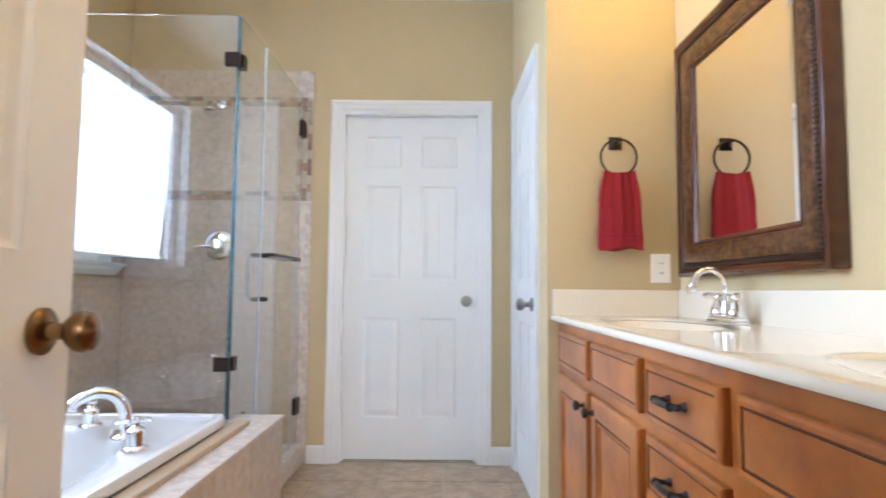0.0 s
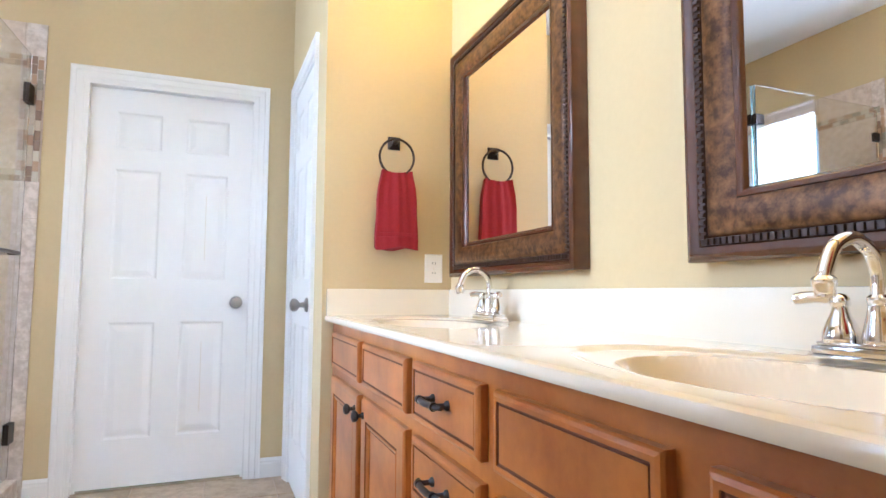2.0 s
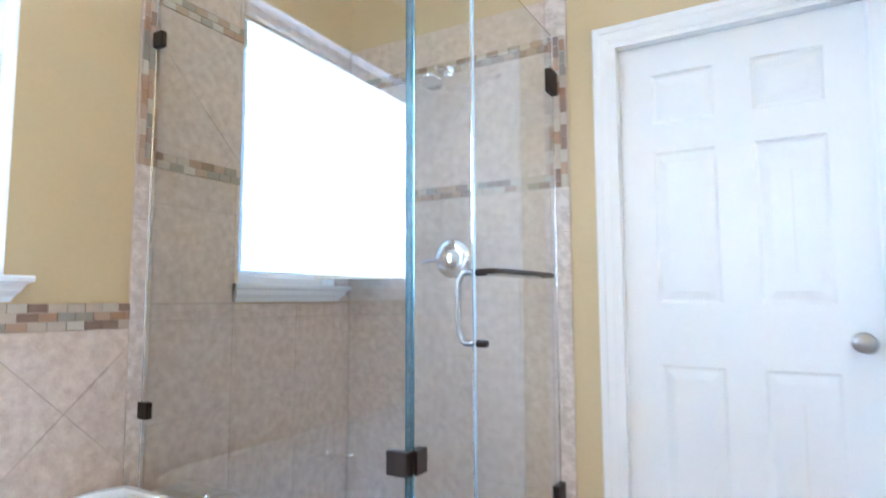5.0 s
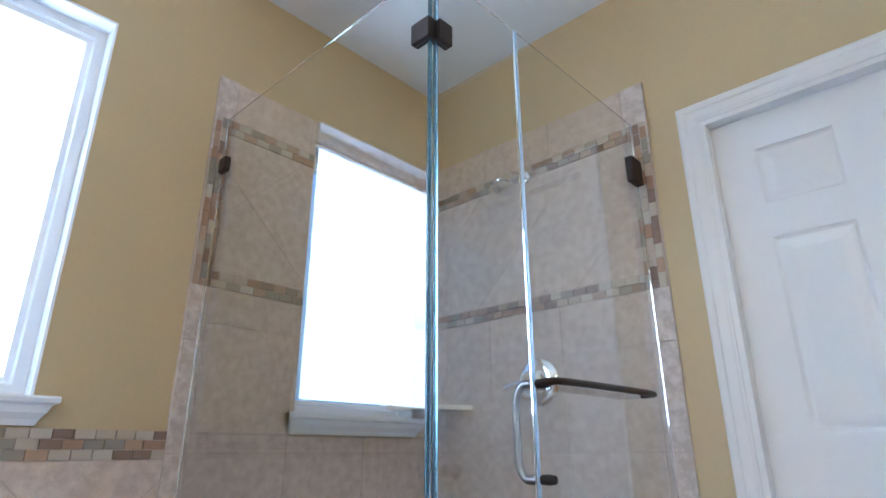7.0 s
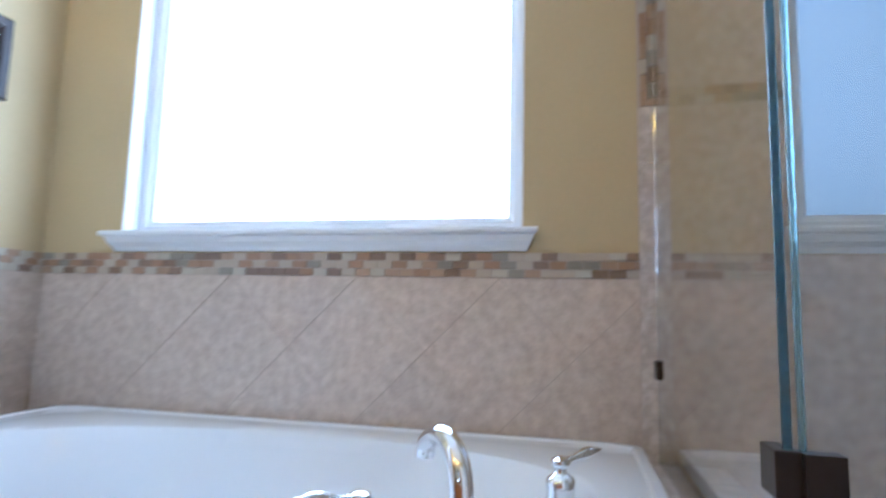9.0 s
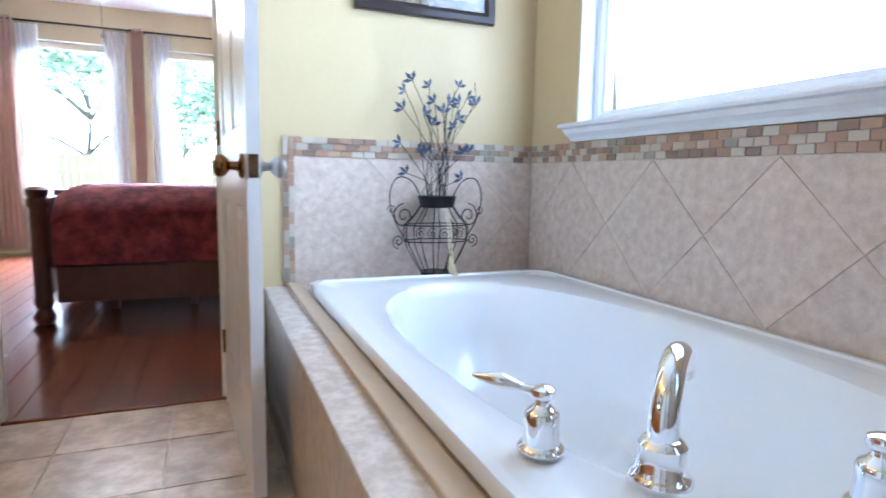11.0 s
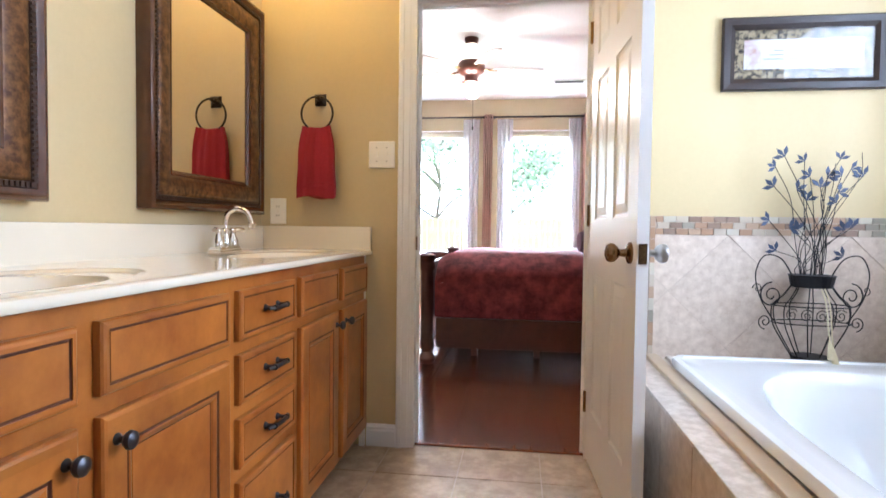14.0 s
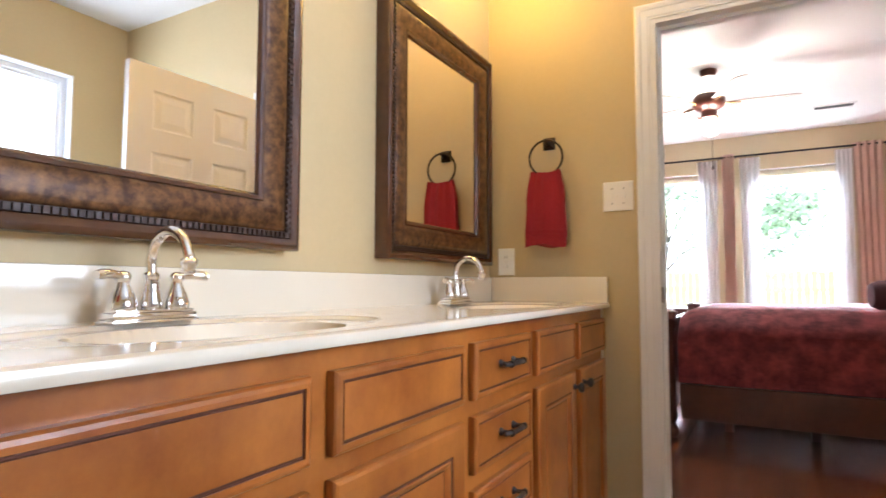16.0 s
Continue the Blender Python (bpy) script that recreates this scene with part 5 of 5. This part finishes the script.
# bed
bed = thing("bed", (-1.1, -2.5, 0), "dark cherry bed with side rail and carved foot posts", "bed")
RYB = -1.62
part("side_rail", box(-2.1, -0.11, RYB - 0.035, RYB, 0.115, 0.335, 0.006), BEDWOOD, bed)
part("side_rail", box(-2.1, -0.11, RYB - 1.60, RYB - 1.565, 0.115, 0.335, 0.006), BEDWOOD, bed)
part("box_spring", box(-2.1, -0.14, RYB - 1.55, RYB - 0.04, 0.25, 0.40, 0.02), SLOT, bed, "black box spring cover")
for yy in (RYB + 0.01, RYB - 1.60):
    prof = [(0.045, 0.0), (0.062, 0.03), (0.060, 0.05), (0.036, 0.09), (0.052, 0.12), (0.052, 0.15), (0.046, 0.17), (0.046, 0.68), (0.058, 0.70), (0.058, 0.73), (0.050, 0.745), (0.056, 0.765), (0.060, 0.79), (0.040, 0.805), (0.001, 0.81)]
    part("foot_post", lathe(prof, (-0.045, yy, 0.0), steps=24), BEDWOOD, bed, "turned dark wooden foot post", True)
part("footboard", box(-0.075, -0.025, RYB - 1.56, RYB - 0.03, 0.16, 0.74, 0.01), BEDWOOD, bed)
part("headboard", box(-2.20, -2.12, RYB - 1.60, RYB, 0.1, 1.25, 0.015), BEDWOOD, bed)
for xx in (-0.37, -0.85, -1.35):
    part("support_leg", box(xx - 0.025, xx + 0.025, RYB - 0.34, RYB - 0.29, 0.0, 0.25), BEDWOOD, bed)
quilt = thing("comforter", (-1.1, -2.4, 0.36), "burgundy floral comforter spread over the bed", "comforter")
bm = bmesh.new()
n1, n2 = 70, 40
X0, X1, Y1_, Y0_ = -2.08, -0.105, RYB + 0.02, RYB - 1.62
rows = []
prof_y = []
for j in range(n2 + 1):
    s = j / n2
    if s < 0.28:
        t = s / 0.28
        prof_y.append((Y1_ + 0.012 * math.sin(math.pi * t), 0.345 + 0.38 * t))
    elif s < 0.72:
        t = (s - 0.28) / 0.44
        prof_y.append((Y1_ - 0.10 - (Y1_ - Y0_ - 0.20) * t, 0.80 + 0.02 * math.sin(math.pi * t)))
    else:
        t = (s - 0.72) / 0.28
        prof_y.append((Y0_, 0.725 - 0.38 * t))
prof_s = curve_points([(0, a, b) for a, b in prof_y[::2]], 3)
for i in range(n1 + 1):
    f = i / n1
    x = X0 + (X1 - X0) * f
    row = []
    for p in prof_s:
        e = noise.noise(Vector((x * 3, p.y * 3, p.z * 3))) * 0.018
        drop = 0.06 * max(0, (f - 0.94) / 0.06) ** 2 if p.z > 0.6 else 0
        row.append(bm.verts.new((x, p.y + (e if p.z < 0.75 else 0), p.z + (e if p.z >= 0.75 else 0) - drop)))
    rows.append(row)
for a, b in zip(rows, rows[1:]):
    for k in range(len(a) - 1):
        bm.faces.new((a[k], a[k + 1], b[k + 1], b[k]))
bm.faces.new(rows[-1])
part("cover", bm, QUILT, quilt, smooth=True)
bed.location.x += 0.055
quilt.location.x += 0.055
solid("bolster_pillow", lathe([(0.001, -0.30), (0.07, -0.29), (0.088, -0.25), (0.092, 0.0), (0.088, 0.25), (0.07, 0.29), (0.001, 0.30)], (-1.385, -1.98, 0.90), (1, 0.15, 0)), PILLOW, "plum round bolster pillow lying on the bed", "pillow", smooth=True)
solid("nightstand", box(-0.10, 0.35, -4.05, -3.60, 0.0, 0.74, 0.012), BEDWOOD, "dark wooden chest beyond the foot of the bed", "chest")

# ---- outdoors ----
solid("ground", box(-150, 150, -200, 120, -0.42, -0.22), GRASS, "green lawn reaching the horizon", "ground", "structure")
fence = thing("garden_fence", (0, -12.0, -0.22), "weathered wooden privacy fence behind the lawn", "fence")
board = box(-0.068, 0.068, -0.01, 0.01, 0.0, 1.45, 0.004)
bme = finish(board, "fence_board", FENCE)
for k in range(80):
    ob = new("board", bme)
    ob.parent = fence
    ob.location = (-5.6 + 0.142 * k, 0, 0.03 + 0.01 * math.sin(k * 3.1))
for z in (0.35, 1.1):
    part("rail", box(-5.8, 5.9, -12.05, -12.015, z - 0.26, z - 0.18), FENCE, fence)


def tree(x, y, h, seed):
    r = random.Random(seed)
    t = thing("tree", (x, y, -0.22), "leafy green garden tree beyond the window", "tree", "garden trees")
    bm = tube(curve_points([(x, y, -0.22), (x + 0.1, y, 0.9), (x - 0.05, y + 0.1, 2.0), (x, y, h * 0.8)], 5), [0.09 - 0.0045 * k for k in range(16)])
    tips = []
    for k in range(11):
        a = r.uniform(0, 6.28)
        z0 = r.uniform(1.2, h * 0.7)
        e = Vector((x + math.cos(a) * r.uniform(0.6, 1.5), y + math.sin(a) * r.uniform(0.6, 1.5), z0 + r.uniform(0.4, 1.4)))
        tube([(x, y, z0), (Vector((x, y, z0)) + e) / 2 + Vector((0, 0, 0.1)), e], [0.05, 0.035, 0.012], bm, 6)
        tips.append(e)
    part("trunk", bm, BARK, t)
    bm = bmesh.new()
    for k in range(5200):
        c = r.choice(tips) + Vector((r.gauss(0, 0.46), r.gauss(0, 0.46), r.gauss(0, 0.40)))
        a, b, s = r.uniform(0, 6.28), r.uniform(-1, 1), r.uniform(0.05, 0.11)
        d = Vector((math.cos(a), math.sin(a), b)).normalized()
        n = d.orthogonal().normalized()
        bm.faces.new([bm.verts.new(c + q) for q in (d * -s, n * s * 0.5, d * s, n * -s * 0.5)])
    part("crown", bm, LEAVES, t)


tree(1.75, -14.2, 5.0, 3)
tree(-0.35, -15.4, 4.6, 8)
tree(-4.2, -22.0, 5.2, 11)
# unseen screen added to hide low sky, darkening the frosted pane's lower part
sky_screen = thing("neighbour_house", (-6.0, 3.0, -0.22), "unseen dark grey boarded screen added outside the frosted window", "house")
for k in range(22):
    z = -0.22 + 0.19 * k
    part("screen_board", prism([(-9.0, z), (12.0, z), (12.0, z + 0.188), (-9.0, z + 0.188)], lambda u, v, h: Vector((-6.0 + h - 0.06 * (v - z), u, v)), 0.0, 0.02), SCREEN_DARK, sky_screen)
# glowing panel added behind the garden as sky and as bedroom light
solid("backdrop", box(-30, 30, -30.2, -30, -0.2, 14), SKY_GLOW, "glowing white panel standing in for the sky beyond the garden", "backdrop", "structure")

# ---- tiles: mosaic bands, wall tiles, floor tiles ----
flat = Matrix.Identity(4)


def tile_field(parent, u0, u1, z0, z1, place, size, diagonal, mat=None):
    """Wall tiles in a rectangle, straight or on the diagonal, with recessed joints."""
    if diagonal:
        s = size / math.sqrt(2)
        n = int((u1 - u0 + z1 - z0) / s) + 3
        for i in range(-n, n):
            for j in range(-n, n):
                cu, cz = u0 + 0.09 + (i + j) * s, z0 + 0.05 + (i - j) * s
                g = s - 0.0022
                poly = clip_poly([(cu - g, cz), (cu, cz - g), (cu + g, cz), (cu, cz + g)], u0, u1, z0, z1)
                if poly and area_of(poly) > 0.0004:
                    part("tile", prism(poly, place, 0.004, 0.0085), mat or TILE, parent)
    else:
        z = z0
        row = 0
        while z < z1 - 0.01:
            u = u0
            while u < u1 - 0.01:
                poly = [(u + 0.0015, z + 0.0015), (min(u + size, u1) - 0.0015, z + 0.0015), (min(u + size, u1) - 0.0015, min(z + size, z1) - 0.0015), (u + 0.0015, min(z + size, z1) - 0.0015)]
                part("tile", prism(poly, place, 0.004, 0.0085), mat or TILE, parent)
                u += size
            z += size
            row += 1


brick_cache = {}


def mosaic(parent, u0, u1, z0, z1, place, rows, upright=False, length=0.050):
    """A mosaic band of small bricks, each one a piece of its own."""
    o = origin_of(parent)
    span = (z1 - z0) if not upright else (u1 - u0)
    run = (u1 - u0) if not upright else (z1 - z0)
    h = span / rows
    for r in range(rows):
        t = -length * (0.5 if r % 2 else 0.0)
        while t < run - 0.004:
            a, b = max(t, 0) + 0.0012, min(t + length, run) - 0.0012
            t += length
            if b - a < 0.006:
                continue
            if upright:
                key = (id(place), round(b - a, 4), round(h, 4), "v")
                c = (u0 + (r + 0.5) * h, z0 + (a + b) / 2)
                hw, hh = h / 2 - 0.0012, (b - a) / 2
            else:
                key = (id(place), round(b - a, 4), round(h, 4), "h")
                c = (u0 + (a + b) / 2, z0 + (r + 0.5) * h)
                hw, hh = (b - a) / 2, h / 2 - 0.0012
            if key not in brick_cache:
                zero = place(0, 0, 0)
                bm = prism([(-hw, -hh), (hw, -hh), (hw, hh), (-hw, hh)], lambda u, v, d: place(u, v, d) - zero, 0.004, 0.0125)
                brick_cache[key] = finish(bm, "brick", MOSAIC)
            ob = new("brick", brick_cache[key])
            ob.parent = parent
            ob.location = place(c[0], c[1], 0) - o


def backing(name, rects, place, label):
    ob = thing(name, place(rects[0][0], rects[0][2], 0), label, "wall tile", kind="structure")
    for u0, u1, z0, z1 in rects:
        part("grout_bed", prism([(u0, z0), (u1, z0), (u1, z1), (u0, z1)], place, 0.001, 0.006), GROUT, ob)
    return ob


B0, B1 = 0.974, 1.051
# tub wainscot on the window wall and the entrance wall
tw = backing("tile_tub_west", [(0.014, 2.15, DZ, B1)], on_window_wall, "beige diagonal wall tile with mosaic band beside the tub")
tile_field(tw, 0.014, 2.15, DZ, B0 - 0.002, on_window_wall, 0.33, True)
mosaic(tw, 0.014, 2.15, B0, B1, on_window_wall, 3)
te = backing("tile_tub_south", [(XW + 0.001, -1.172, DZ, B1)], on_entrance_wall, "beige diagonal wall tile with mosaic border behind the urn")
tile_field(te, XW + 0.001, -1.218, DZ, B0 - 0.002, on_entrance_wall, 0.33, True)
mosaic(te, XW + 0.001, -1.218, B0, B1, on_entrance_wall, 3)
mosaic(te, -1.218, -1.174, DZ, B1, on_entrance_wall, 2, True)
# shower walls
SH = 2.275
M0, M1, N0, N1 = 1.497, 1.552, 2.058, 2.113
sw_ = backing("tile_shower_west", [(2.15, W2[0], 0.0, SH), (W2[1], YF - 0.001, 0.0, SH), (W2[0], W2[1], 0.0, 1.045), (W2[0], W2[1], 2.18, SH)], on_window_wall, "beige wall tile with mosaic bands inside the shower")
sn = backing("tile_shower_north", [(XW + 0.001, -1.206, 0.0, SH)], on_far_wall, "beige wall tile with mosaic bands behind the shower head")
z = 0.0
while z < SH - 0.02:
    part("edge_tile", prism([(2.152, z + 0.001), (2.152 + 0.070, z + 0.001), (2.222, min(z + 0.33, SH) - 0.001), (2.152, min(z + 0.33, SH) - 0.001)], on_window_wall, 0.004, 0.0115), STONEEDGE, sw_, "pale bullnose edge tile") if z + 0.33 <= M0 or z > N1 - 0.2 else None
    part("edge_tile", prism([(-1.289, z + 0.001), (-1.207, z + 0.001), (-1.207, min(z + 0.33, SH) - 0.001), (-1.289, min(z + 0.33, SH) - 0.001)], on_far_wall, 0.004, 0.0115), STONEEDGE, sn, "pale bullnose edge tile") if z + 0.33 <= M0 or z > N1 - 0.2 else None
    z += 0.33
part("edge_tile", prism([(2.152, 1.322), (2.222, 1.322), (2.222, M0 - 0.001), (2.152, M0 - 0.001)], on_window_wall, 0.004, 0.0115), STONEEDGE, sw_)
part("edge_tile", prism([(-1.289, 1.322), (-1.207, 1.322), (-1.207, M0 - 0.001), (-1.289, M0 - 0.001)], on_far_wall, 0.004, 0.0115), STONEEDGE, sn)
mosaic(sw_, 2.157, 2.222, M0, N1, on_window_wall, 3, True)
mosaic(sn, -1.289, -1.212, M0, N1, on_far_wall, 3, True)
for a, b in ((2.224, W2[0] - 0.002), (W2[1] + 0.002, YF - 0.014)):
    mosaic(sw_, a, b, M0, M1, on_window_wall, 2)
    mosaic(sw_, a, b, N0, N1, on_window_wall, 2)
    tile_field(sw_, a, b, M1 + 0.002, N0 - 0.002, on_window_wall, 0.33, True)
    tile_field(sw_, a, b, 1.05, M0 - 0.002, on_window_wall, 0.33, False)
    tile_field(sw_, a, b, N1 + 0.002, SH, on_window_wall, 0.33, False)
tile_field(sw_, 2.224, YF - 0.014, 0.0, 1.045, on_window_wall, 0.33, False)
tile_field(sw_, W2[0], W2[1], 2.182, SH, on_window_wall, 0.33, False)
mosaic(sn, XW + 0.014, -1.291, M0, M1, on_far_wall, 2)
mosaic(sn, XW + 0.014, -1.291, N0, N1, on_far_wall, 2)
tile_field(sn, XW + 0.014, -1.291, M1 + 0.002, N0 - 0.002, on_far_wall, 0.33, True)
tile_field(sn, XW + 0.014, -1.291, 0.0, M0 - 0.002, on_far_wall, 0.33, False)
tile_field(sn, XW + 0.014, -1.207, N1 + 0.002, SH, on_far_wall, 0.33, False)

# floor tiles
fo = origin_of(floor)
TS = 0.333
for i in range(-6, 5):
    for j in range(-1, 10):
        a, b = -0.755 + i * TS, 0.280 + j * TS
        a0, a1, b0, b1 = max(a, XW), min(a + TS, XV), max(b, -0.034), min(b + TS, YF + 0.06)
        if a1 - a0 < 0.02 or b1 - b0 < 0.02:
            continue
        part("tile", box(a0 + 0.0025, a1 - 0.0025, b0 + 0.0025, b1 - 0.0025, -0.0058, 0.0, 0.0015), FLOORTILE, floor)
# hardwood boards near the doorway
for k in range(26):
    x = -1.62 + 0.127 * k
    rr = random.Random(k)
    yb = -0.087
    while yb > BY0 + 0.05:
        ln = rr.uniform(0.7, 1.5)
        part("plank", box(x + 0.0022, x + 0.1248, max(yb - ln, BY0 + 0.005) + 0.001, yb, -0.0038, 0.0, 0.0012), HARDWOOD, bfloor)
        yb -= ln
